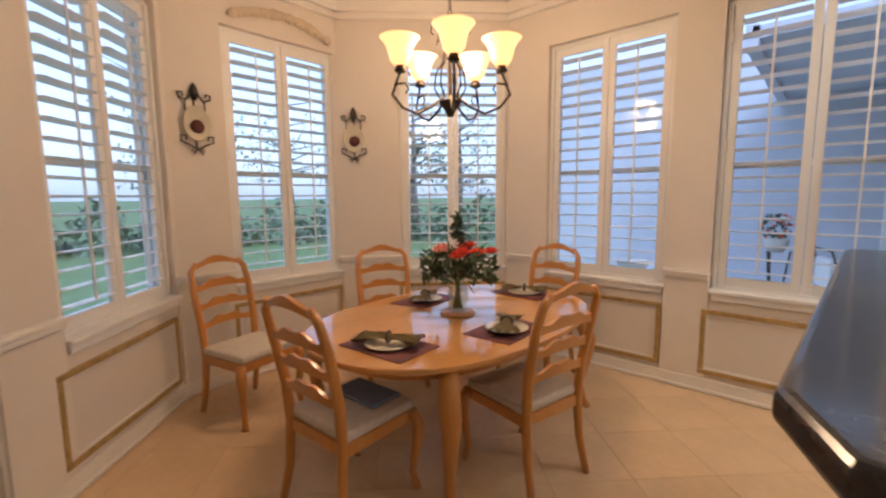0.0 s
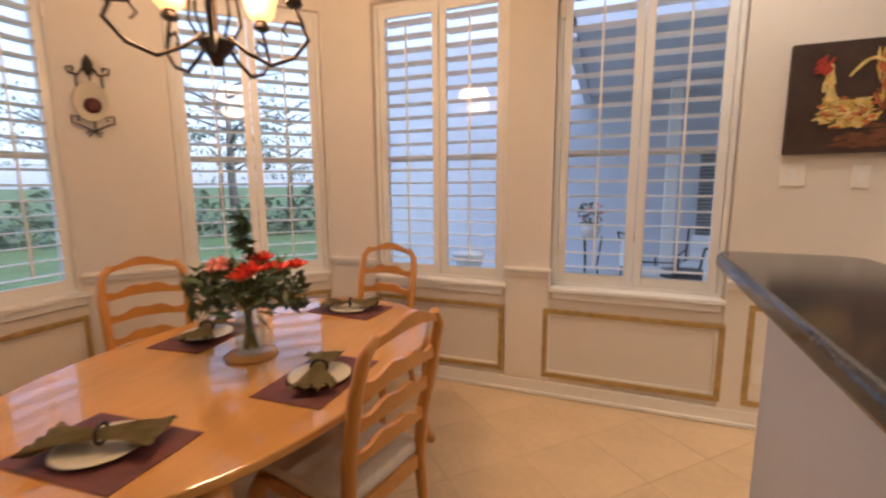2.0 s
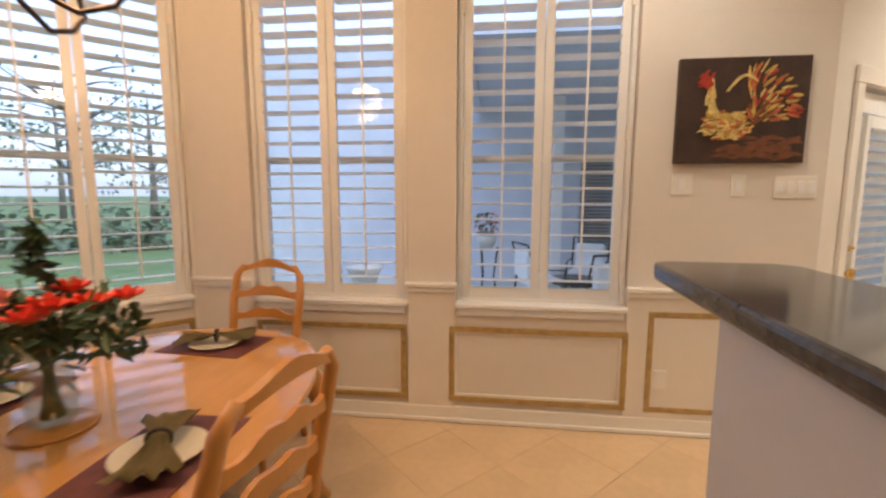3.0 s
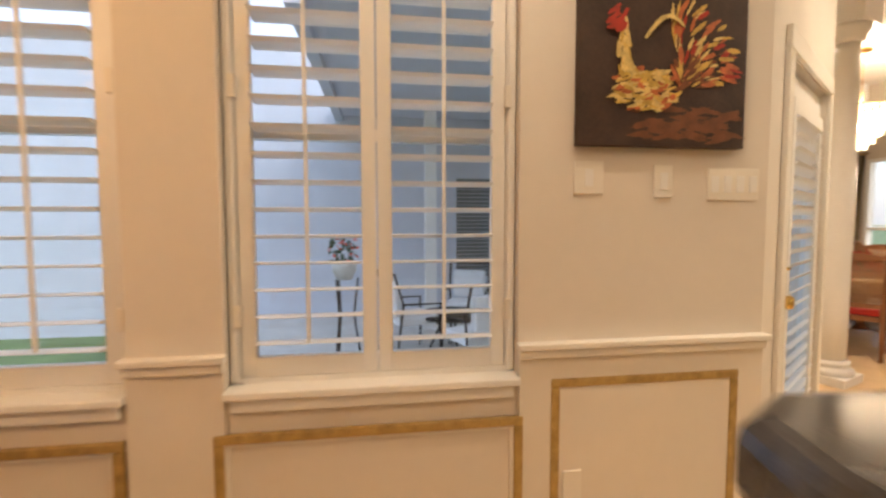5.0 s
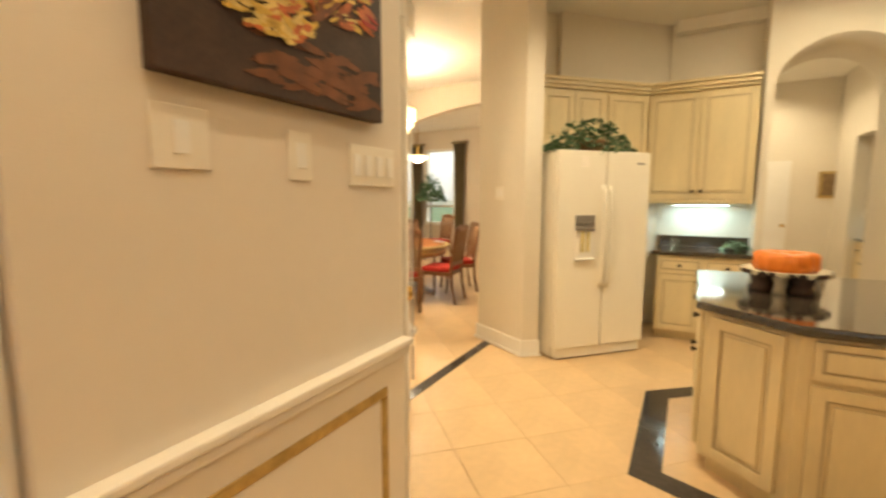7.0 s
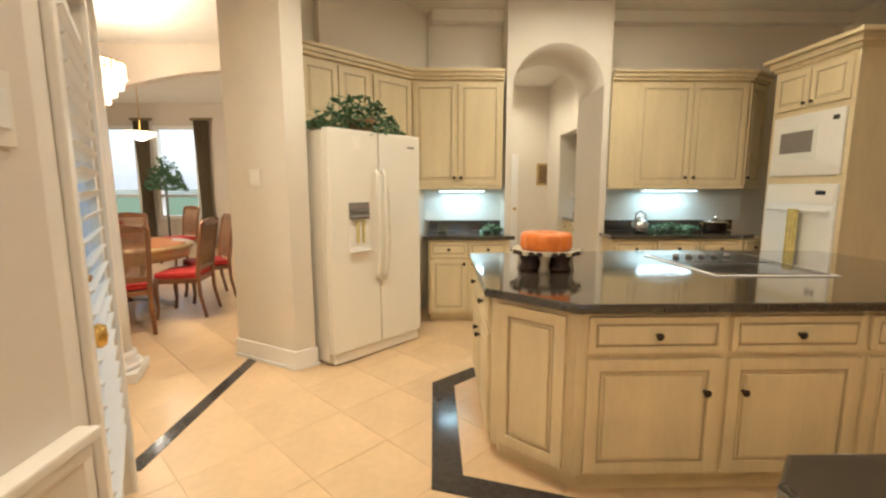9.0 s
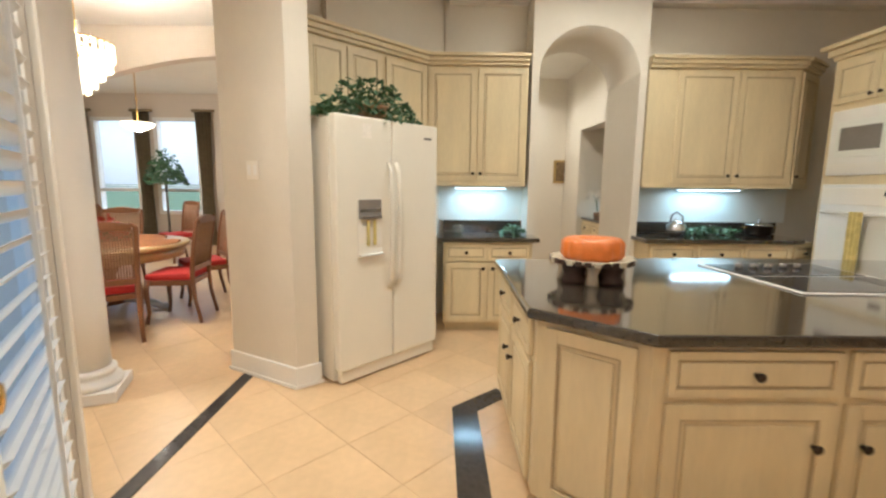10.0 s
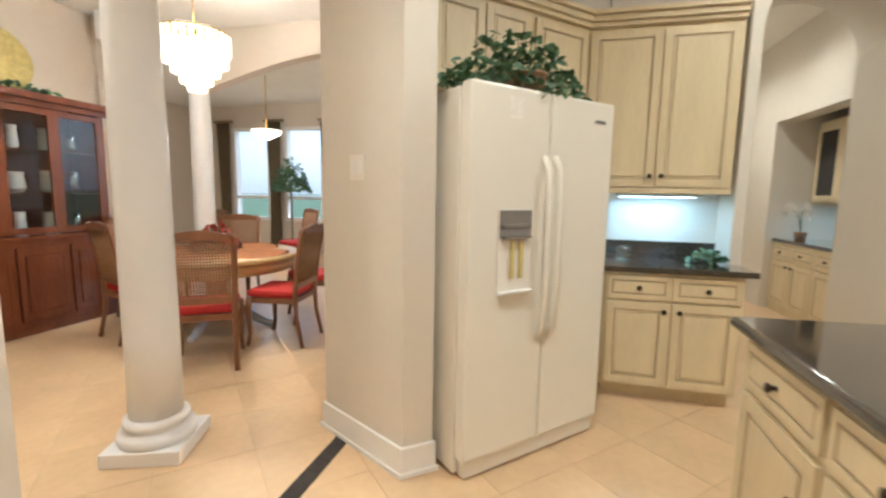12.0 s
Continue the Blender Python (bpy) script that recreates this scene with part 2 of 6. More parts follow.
def mesh_of(name, bm, material):
    me = bpy.data.meshes.new(name)
    bm.to_mesh(me)
    bm.free()
    me.materials.append(material)
    return me


def part(name, bm, material, parent, label=""):
    ob = new(name, mesh_of(name, bm, material))
    ob.parent = parent
    return tagged(ob, label) if label else ob


def piece(name, me, parent, place=(0, 0, 0), rz=0.0):
    ob = new(name, me)
    ob.parent, ob.location, ob.rotation_euler = parent, place, (0, 0, rz)
    return ob


def thing(name, label, category, place=(0, 0, 0), turn=0.0, group="", kind=""):
    ob = new(name)
    ob.location, ob.rotation_euler = place, (0, 0, radians(turn))
    ob.empty_display_size = 0.1
    return tagged(ob, label, category, group, kind)


def solid(name, bm, material, label, category, group="", kind="", place=(0, 0, 0), turn=0.0):
    ob = new(name, mesh_of(name, bm, material))
    ob.location, ob.rotation_euler = place, (0, 0, radians(turn))
    return tagged(ob, label, category, group, kind)


def BM():
    return bmesh.new()


def at(place, turn):
    return pose(place[0], place[1], place[2] if len(place) > 2 else 0, 0, 0, turn)

# ---- structure ----
# wall frames: x along the wall, -y into the room, z up


def wall(name, a, b, openings=(), material=M_WALL, thick=0.18, z1=CEIL, ext=0.07, label="painted plaster wall"):
    a, b = Vector(a), Vector(b)
    n, ln = (b - a).normalized(), (b - a).length
    bm = BM()
    cuts = sorted(openings)
    x = -ext
    for s0, s1, q0, q1 in cuts:
        box(bm, x, s0, 0, thick, 0, z1)
        if q0 > 0.01:
            box(bm, s0, s1, 0, thick, 0, q0)
        if q1 < z1 - 0.01:
            box(bm, s0, s1, 0, thick, q1, z1)
        x = s1
    box(bm, x, ln + ext, 0, thick, 0, z1)
    return solid(name, bm, material, label, "wall", kind="structure", place=(a.x, a.y, 0), turn=math.degrees(math.atan2(n.y, n.x)))


SILL, HEAD, WIN = 0.775, 2.84, 0.525
NX, NY = 0.55, 0.10
P0, P1, P2, P3, P4 = (3.17, 5.10), (-0.70, 5.10), (-1.87, 3.93), (-1.87, 2.47), (-0.845, 1.445)
# windows: centre on the inner wall face, turn of the wall, with the distance along the wall
L3 = (Vector(P1) - Vector(P2)).length
L1 = (Vector(P4) - Vector(P3)).length
W4S, W5S = 0.95, 2.309
W3S, W2S, W1S = 1.11, 0.935, 0.57
wall("wall_north", P1, P0, [(W4S - WIN, W4S + WIN, SILL, HEAD), (W5S - WIN, W5S + WIN, SILL, HEAD)], label="cream wall with two shuttered windows", ext=0.0)
wall("wall_northwest", P2, P1, [(W3S - WIN, W3S + WIN, SILL, HEAD)], label="cream angled wall with a shuttered window", ext=0.05)
wall("wall_west", P3, P2, [(W2S - WIN, W2S + WIN, SILL, HEAD)], label="cream wall with a shuttered window", ext=0.05)
wall("wall_southwest", P4, P3, [(L1 - W1S - WIN, L1 - W1S + WIN, SILL, HEAD)], label="cream angled wall with a shuttered window", ext=0.02)
WIN_FRAMES = [(P1, P0, W4S), (P1, P0, W5S), (P2, P1, W3S), (P3, P2, W2S), (P4, P3, L1 - W1S)]


def wall_frame(a, b, s, z=0.0):
    a, b = Vector(a), Vector(b)
    n = (b - a).normalized()
    p = a + n * s
    return (p.x, p.y, z), math.degrees(math.atan2(n.y, n.x))


# closing walls
wall("wall_closing_west", (P4[0], -2.2), P4, ext=0.0)
wall("wall_closing_south", (7.6, -2.2), (P4[0], -2.2), material=M_KWALL)
DF = (4.36, 5.88)
DL = (Vector(DF) - Vector(P0)).length
DS0, DS1 = 0.29, 1.25
wall("wall_door", P0, DF, [(DS0, DS1, 0.0, 2.12)], ext=0.0, label="cream angled wall round the glazed patio door")
wall("wall_dining_west", DF, (4.36, 10.1), material=M_DINE, ext=0.0)
wall("wall_dining_north", (4.36, 9.98), (8.0, 9.98), material=M_DINE, label="beige dining room wall behind the china cabinet")
wall("wall_far_north", (8.0, 13.2), (12.6, 13.2), material=M_DINE)
wall("wall_far_link", (8.0, 10.0), (8.0, 13.2), material=M_DINE)
wall("wall_far_east", (12.6, 13.2), (12.6, 4.6), [(1.15, 2.05, 0.75, 2.75), (2.5, 3.4, 0.75, 2.75)], material=M_DINE, label="beige far wall with two blue-lit windows")
# kitchen: diagonal wall behind the fridge, east wall with arch, south corner
bm = BM()
prism(bm, [(5.601, 5.458), (5.928, 6.039), (6.15, 6.10), (6.85, 5.35), (6.75, 5.25), (6.17, 5.82), (5.70, 5.335)], 0, CEIL)
solid("pier", bm, M_KWALL, "cream wall pier at the end of the kitchen", "pier", kind="structure")
wall("wall_fridge", (6.55, 5.36), (7.43, 4.48), material=M_KWALL, thick=0.12)
AY0, AY1 = 2.59, 3.55
EX = 7.43


def arch_wall():
    bm = BM()
    box(bm, EX, EX + 0.5, AY1, 4.45, 0, CEIL)
    box(bm, EX, EX + 0.5, -0.2, AY0, 0, CEIL)
    c, r, spring, n = (AY0 + AY1) / 2, (AY1 - AY0) / 2, 2.45, 24
    xs = (7.09, EX + 0.5)
    ring = []
    for i in range(n + 1):
        a = math.pi * i / n
        y, z = c + r * math.cos(a), spring + 0.44 * math.sin(a)
        ring.append([bm.verts.new((x, y, q)) for x in xs for q in (z, CEIL)])
    for p, q in zip(ring, ring[1:]):
        bm.faces.new((p[0], p[2], q[2], q[0])).smooth = True
        bm.faces.new((p[0], q[0], q[1], p[1])), bm.faces.new((p[2], p[3], q[3], q[2]))
    for y0, y1 in ((AY1, AY1 + 0.07), (AY0 - 0.07, AY0)):
        box(bm, 7.09, EX, y0, y1, 0, CEIL)
    bmesh.ops.recalc_face_normals(bm, faces=bm.faces[:])
    return solid("wall_arch", bm, M_KWALL, "cream wall with a round-headed arch to the hall", "wall", kind="structure")


arch_wall()
wall("wall_kitchen_south", (7.43, -0.2), (5.2, -0.2), material=M_KWALL)
wall("wall_kitchen_southwest", (5.2, -0.2), (5.2, -2.2), material=M_KWALL)
# hall behind the arch
bm = BM()
box(bm, 7.93, 10.95, AY1 + 0.05, AY1 + 0.2, 0, CEIL), box(bm, 10.9, 11.05, 1.2, AY1 + 0.05, 0, CEIL)
box(bm, 7.93, 8.15, 1.98, 2.2, 0, CEIL), box(bm, 10.05, 10.9, 1.98, 2.2, 0, CEIL), box(bm, 8.15, 10.05, 1.98, 2.2, 2.30, CEIL)
box(bm, 8.0, 10.2, 1.23, 1.38, 0, CEIL), box(bm, 8.0, 8.15, 1.38, 1.98, 0, CEIL), box(bm, 10.05, 10.2, 1.38, 1.98, 0, CEIL)
solid("wall_hall", bm, M_KWALL, "cream hall walls with a pantry recess", "wall", kind="structure")
# ceiling
bm = BM()
prism(bm, [(-1.05, -2.5), (12.95, -2.5), (12.95, 13.5), (7.8, 13.5), (7.8, 10.2), (4.2, 10.2), (4.2, 6.0), (3.1, 5.30), (-0.78, 5.30), (-2.07, 4.02), (-2.07, 2.39), (-1.05, 1.36)], CEIL, CEIL + 0.15)
solid("ceiling", bm, M_CEIL, "plain painted ceiling", "ceiling", kind="structure")
bm = BM()
for a, b in ((P1, P0), (P2, P1), (P3, P2), (P4, P3)):
    (px, py, _), tn = wall_frame(a, b, 0)
    ln = (Vector(b) - Vector(a)).length
    box(bm, 0, ln, -0.09, 0.0, CEIL - 0.10, CEIL - 0.002, at((px, py), tn))
    box(bm, 0, ln, -0.05, 0.0, CEIL - 0.15, CEIL - 0.10, at((px, py), tn))
box(bm, EX - 0.12, EX, -0.2, 4.4, CEIL - 0.12, CEIL - 0.002)
solid("trim_crown", bm, M_TRIM, "painted crown moulding under the ceiling", "moulding", kind="structure")

# floor slab; tiles are laid at the end
bm = BM()
prism(bm, [(-1.05, -2.5), (12.95, -2.5), (12.95, 13.5), (7.8, 13.5), (7.8, 10.2), (4.2, 10.2), (4.2, 6.0), (3.1, 5.28), (-0.78, 5.28), (-2.06, 4.01), (-2.06, 2.39), (-1.05, 1.36)], -0.12, -0.004)
FLOOR = solid("floor", bm, M_GROUT, "honey coloured stone tile floor laid diagonally", "floor", kind="structure")

# wainscot: rails, panels, base boards
RAIL = 0.93


def panel_moulding(parent, s0, s1, z0, z1, w=0.035):
    bm = BM()
    for x0, x1, q0, q1 in ((s0, s1, z0, z0 + w), (s0, s1, z1 - w, z1), (s0, s0 + w, z0 + w, z1 - w), (s1 - w, s1, z0 + w, z1 - w)):
        box(bm, x0, x1, -0.022, 0.0, q0, q1, bev=0.007)
    part("gilt_moulding", bm, M_GILT, parent, "antique gilt picture-frame moulding")
    bm = BM()
    w2 = w + 0.014
    for x0, x1, q0, q1 in ((s0 + w, s1 - w, z0 + w, z0 + w2), (s0 + w, s1 - w, z1 - w2, z1 - w), (s0 + w, s0 + w2, z0 + w2, z1 - w2), (s1 - w2, s1 - w, z0 + w2, z1 - w2)):
        box(bm, x0, x1, -0.012, 0.0, q0, q1)
    part("inner_bead", bm, M_TRIM, parent)


def wainscot(name, a, b, rails, panels):
    place, tn = wall_frame(a, b, 0)
    ln = (Vector(b) - Vector(a)).length
    t = thing(name, "cream wainscot with gilt panel mouldings and chair rail", "wainscot", place, tn, kind="structure")
    for s0, s1 in sorted(rails):
        bm = BM()
        box(bm, s0, s1, -0.016, 0.0, 0.10, RAIL - 0.05)
        part("dado", bm, M_WAINS, t)
        bm = BM()
        box(bm, s0 - 0.012, s1 + 0.012, -0.05, -0.001, RAIL - 0.025, RAIL, bev=0.006)
        box(bm, s0 - 0.004, s1 + 0.004, -0.036, -0.001, RAIL - 0.06, RAIL - 0.027, bev=0.008)
        part("chair_rail", bm, M_TRIM, t)
    bm = BM()
    box(bm, 0, ln, -0.02, 0.0, 0.004, 0.105, bev=0.004), box(bm, 0, ln, -0.034, -0.0205, 0.004, 0.03, bev=0.005)
    part("baseboard", bm, M_TRIM, t)
    for s0, s1, z0, z1 in panels:
        panel_moulding(t, s0, s1, z0, z1)


Z0, Z1 = 0.147, 0.648
wainscot("wainscot_north", P1, P0, [(0, W4S - WIN), (W4S + WIN, W5S - WIN), (W5S + WIN, 3.865)], [(0.44, 1.462, Z0, Z1), (1.745, 2.85, Z0, Z1), (2.96, 3.755, Z0, 0.785)])
wainscot("wainscot_northwest", P2, P1, [(0, W3S - WIN), (W3S + WIN, L3)], [(W3S - 0.55, W3S + 0.52, Z0, Z1)])
wainscot("wainscot_west", P3, P2, [(0, W2S - WIN), (W2S + WIN, 1.46)], [(W2S - 0.55, W2S + 0.50, Z0, Z1)])
wainscot("wainscot_southwest", P4, P3, [(0, L1 - W1S - WIN), (L1 - W1S + WIN, L1)], [(L1 - W1S - 0.605, L1 - W1S + 0.48, Z0, Z1)])

# windows with shutters
HW, LZ0, LZ1 = 0.487, 0.825, 2.805


def shutter_parts(t, w, z0, z1, tilt, pitch=0.098, blade=0.053):
    """One shutter leaf, hinged frame with louvers; x from 0 to w."""
    st, y0, y1, rail = 0.052, 0.055, 0.085, 0.07
    bm = BM()
    box(bm, 0, st, y0, y1, z0, z1, bev=0.003), box(bm, w - st, w, y0, y1, z0, z1, bev=0.003)
    box(bm, st, w - st, y0, y1, z0, z0 + rail), box(bm, st, w - st, y0, y1, z1 - rail, z1)
    part("stile_frame", bm, M_WHITE, t)
    lm = BM()
    prof = [(-blade, 0.0), (-blade / 2, 0.0055), (blade / 2, 0.0055), (blade, 0.0), (blade / 2, -0.0055), (-blade / 2, -0.0055)]
    c, s = math.cos(tilt), math.sin(tilt)
    ends = [[lm.verts.new((x, u * c - v * s, u * s + v * c)) for u, v in prof] for x in (st + 0.002, w - st - 0.002)]
    for k in range(6):
        lm.faces.new((ends[0][k], ends[0][(k + 1) % 6], ends[1][(k + 1) % 6], ends[1][k]))
    lm.faces.new(ends[0][::-1]), lm.faces.new(ends[1])
    me = mesh_of("louver", lm, M_WHITE)
    n = round((z1 - z0 - 2 * rail) / pitch)
    gap = (z1 - z0 - 2 * rail) / n
    for i in range(n):
        piece("louver", me, t, (0, 0.07, z0 + rail + gap * (i + 0.5)))
    bm = BM()
    box(bm, w / 2 - 0.006, w / 2 + 0.006, 0.012, 0.022, z0 + 0.13, z1 - 0.13)
    part("tilt_rod", bm, M_WHITE, t)


def window(k, a, b, s):
    place, tn = wall_frame(a, b, s)
    t = thing(f"window_{k}", "tall sash window in a white painted reveal", "window", place, tn, kind="structure")
    bm = BM()
    for sx in (-1, 1):
        box(bm, sx * HW, sx * (WIN - 0.002), 0.05, 0.10, LZ0 - 0.02, HEAD - 0.003)
        box(bm, sx * (HW + 0.004), sx * (HW + 0.03), 0.036, 0.05, LZ0 - 0.01, LZ1 + 0.01, bev=0.004)
    box(bm, -HW, HW, 0.05, 0.10, LZ1, HEAD - 0.003)
    box(bm, -HW, HW, 0.05, 0.10, SILL + 0.0285, LZ0 - 0.001)
    part("window_frame", bm, M_WHITE, t)
    bm = BM()
    box(bm, -WIN + 0.001, WIN - 0.001, -0.045, 0.11, SILL, SILL + 0.028, bev=0.006)
    box(bm, -WIN + 0.02, WIN - 0.02, -0.024, -0.002, SILL - 0.05, SILL - 0.002, bev=0.006)
    part("window_sill", bm, M_WHITE, t)
    bm = BM()
    for sx in (-1, 1):
        box(bm, sx * 0.47, sx * WIN, 0.132, 0.175, SILL, HEAD)
    box(bm, -0.47, 0.47, 0.132, 0.175, SILL, 0.87), box(bm, -0.47, 0.47, 0.132, 0.175, 2.77, HEAD), box(bm, -0.47, 0.47, 0.13, 0.178, 1.69, 1.735)
    part("sash", bm, M_WHITE, t)
    bm = BM()
    box(bm, -0.47, 0.47, 0.150, 0.155, 0.87, 2.77)
    part("pane", bm, M_PANE, t).visible_shadow = False
    for side, x in ((0, -HW + 0.003), (1, 0.003)):
        m = at(place, tn) @ Matrix.Translation((x, 0, 0))
        sh = thing("plantation_shutter", "white plantation shutter leaf with open louvers", "shutter", m.translation, tn, group="window shutters")
        shutter_parts(sh, HW - 0.006, LZ0, LZ1, radians(-6))
        for z in (1.05, 1.85, 2.6):
            bm = BM()
            box(bm, -0.02 if side == 0 else HW - 0.011, 0.006 if side == 0 else HW + 0.012, 0.032, 0.0545, z - 0.04, z + 0.04, bev=0.003)
            part("hinge", bm, M_PLAST, sh)


for k, (a, b, s) in enumerate(WIN_FRAMES):
    window(k + 1, a, b, s)

# patio door
dplace, dturn = wall_frame(P0, DF, DS0)
door = thing("door_1", "closed white glazed patio door with brass knob and deadbolt", "door", dplace, dturn, kind="structure")
dw = DS1 - DS0
bm = BM()
box(bm, 0.0, 0.11, 0.03, 0.075, 0.01, 2.10), box(bm, dw - 0.11, dw, 0.03, 0.075, 0.01, 2.10), box(bm, 0.11, dw - 0.11, 0.03, 0.075, 0.01, 0.28), box(bm, 0.11, dw - 0.11, 0.03, 0.075, 1.98, 2.10)
part("door_leaf", bm, M_WHITE, door)
bm = BM()
box(bm, 0.11, dw - 0.11, 0.05, 0.056, 0.28, 1.98)
part("pane", bm, M_PANE, door).visible_shadow = False
bm = BM()
for x0, x1 in ((-0.085, 0.0), (dw, dw + 0.055)):
    box(bm, x0, x1, -0.022, -0.0005, 0.0, 2.12, bev=0.005)
box(bm, -0.085, dw + 0.055, -0.022, -0.0005, 2.125, 2.22, bev=0.005)
part("door_casing", bm, M_TRIM, door)
for z, nm in ((1.01, "door_knob"), (1.167, "deadbolt")):
    bm = BM()
    lathe(bm, [(0.034, 0), (0.034, 0.008), (0.014, 0.014), (0.014, 0.03)] + ([(0.03, 0.042), (0.034, 0.056), (0.026, 0.07), (0.0, 0.074)] if nm == "door_knob" else [(0.02, 0.034), (0.0, 0.036)]), 20)
    if nm == "deadbolt":
        box(bm, -0.028, 0.028, -0.006, 0.006, 0.034, 0.052, bev=0.003)
    k = part(nm, bm, M_BRASS, door, "polished brass " + nm.replace("_", " "))
    k.location, k.rotation_euler = (0.07, 0.03, z), (radians(90), 0, 0)
dsh = thing("door_shutter", "white louvered shutter hung on the patio door", "shutter", (at(dplace, dturn) @ Vector((0.12, -0.058, 0))), dturn)
shutter_parts(dsh, dw - 0.24, 0.30, 1.96, radians(-35), 0.07, 0.038)

# ---- breakfast nook ----


def dining_chair():
    t = thing("dining_chair", "pale oak ladder-back dining chair with upholstered seat", "chair", group="breakfast chairs")
    # local: faces +y, seat centre at the origin
    for sx in (-1, 1):
        bm = BM()
        tube(bm, [(sx * 0.215, -0.26, 0.0), (sx * 0.205, -0.215, 0.2), (sx * 0.20, -0.20, 0.42), (sx * 0.205, -0.215, 0.62), (sx * 0.215, -0.265, 0.87), (sx * 0.205, -0.297, 0.995), (sx * 0.16, -0.307, 1.052)], [0.019, 0.022, 0.026, 0.026, 0.024, 0.022, 0.018], 8)
        part("back_post", bm, M_OAK, t)
        bm = BM()
        tube(bm, [(sx * 0.225, 0.215, 0.43), (sx * 0.245, 0.24, 0.36), (sx * 0.24, 0.235, 0.25), (sx * 0.222, 0.215, 0.1), (sx * 0.235, 0.235, 0.02), (sx * 0.238, 0.24, 0.0)], [0.03, 0.034, 0.026, 0.018, 0.02, 0.022], 8)
        part("front_leg", bm, M_OAK, t)
    bm = BM()
    ribbon(bm, -0.17, 0.17, lambda u: 1.015 + 0.03 * math.sin(math.pi * u), lambda u: 1.05 + 0.045 * math.sin(math.pi * u) ** 2, lambda u: -0.303 - 0.02 * math.sin(math.pi * u), 0.026)
    part("crest_rail", bm, M_OAK, t)
    for z, y in ((0.855, -0.268), (0.725, -0.240), (0.595, -0.217)):
        bm = BM()
        ribbon(bm, -0.205, 0.205, lambda u: z + 0.02 * math.sin(math.pi * u), lambda u: z + 0.045 + 0.035 * math.sin(math.pi * u) ** 2 + 0.008 * math.cos(6 * math.pi * u), lambda u: y - 0.02 * math.sin(math.pi * u), 0.018)
        part("slat", bm, M_OAK, t)
    bm = BM()
    for x0, x1, y0, y1 in ((-0.21, 0.21, 0.20, 0.225), (-0.19, 0.19, -0.21, -0.19)):
        box(bm, x0, x1, y0, y1, 0.375, 0.435, bev=0.005)
    for sx in (-1, 1):
        box(bm, sx * 0.20, sx * 0.225, -0.19, 0.20, 0.375, 0.435, bev=0.005)
    part("seat_frame", bm, M_OAK, t)
    bm = BM()
    box(bm, -0.225, 0.225, -0.20, 0.235, 0.436, 0.485, bev=0.02)
    part("seat", bm, M_CUSH, t)
    return t


ch = dining_chair()
ch.matrix_basis = at((0.0, 2.62), 3)
for place, turn in (((0.53, 3.41), 78), ((-1.30, 2.71), -78), ((-0.90, 3.70), -118), ((-0.05, 4.56), 178)):
    copy_thing(ch, at(place, turn))

TBX, TBY, TBA, TBB, TBZ = -0.05, 3.55, 0.70, 1.04, 0.745


def oval(a, b, n=64, p=2.35):
    out = []
    for i in range(n):
        th = 2 * math.pi * i / n
        c, s = math.cos(th), math.sin(th)
        out.append((a * math.copysign(abs(c) ** (2 / p), c), b * math.copysign(abs(s) ** (2 / p), s)))
    return out


tb = thing("breakfast_table", "oval pale oak breakfast table with cabriole legs and polished top", "table", (TBX, TBY, 0), 0)
bm = BM()
prism(bm, oval(TBA, TBB), TBZ - 0.032, TBZ, 0.009)
part("tabletop", bm, M_OAKTOP, tb)
bm = BM()
prism(bm, oval(TBA - 0.13, TBB - 0.15), TBZ - 0.115, TBZ - 0.033)
part("apron", bm, M_OAK, tb)
for sx in (-1, 1):
    for sy in (-1, 1):
        bm = BM()
        x, y = sx * 0.50, sy * 0.68
        tube(bm, [(x, y, TBZ - 0.04), (x * 1.06, y * 1.06, 0.60), (x * 1.13, y * 1.1, 0.5), (x * 1.10, y * 1.08, 0.35), (x * 1.04, y * 1.04, 0.18), (x * 1.08, y * 1.07, 0.05), (x * 1.12, y * 1.1, 0.0)], [0.05, 0.055, 0.052, 0.038, 0.027, 0.028, 0.034], 10)
        part("leg", bm, M_OAK, tb)


def shade_light(t, x, y, z):
    bm = BM()
    lathe(bm, [(0.026, 0.0), (0.036, 0.012), (0.026, 0.03), (0.026, 0.042)], 14, x, y)
    bmesh.ops.translate(bm, vec=(0, 0, z), verts=bm.verts[:])
    part("cup", bm, M_IRON, t)
    bm = BM()
    lathe(bm, [(0.034, 0.04), (0.058, 0.07), (0.068, 0.11), (0.080, 0.15), (0.106, 0.187), (0.115, 0.193), (0.108, 0.193), (0.075, 0.152), (0.063, 0.11), (0.052, 0.072), (0.030, 0.046)], 24, x, y)
    bmesh.ops.translate(bm, vec=(0, 0, z), verts=bm.verts[:])
    part("shade", bm, M_SHADE, t, "glowing alabaster bell shade")
    bm = BM()
    lathe(bm, [(0.0, 0.05), (0.02, 0.065), (0.026, 0.09), (0.018, 0.115), (0.0, 0.122)], 12, x, y)
    bmesh.ops.translate(bm, vec=(0, 0, z), verts=bm.verts[:])
    part("bulb", bm, M_BULB, t)


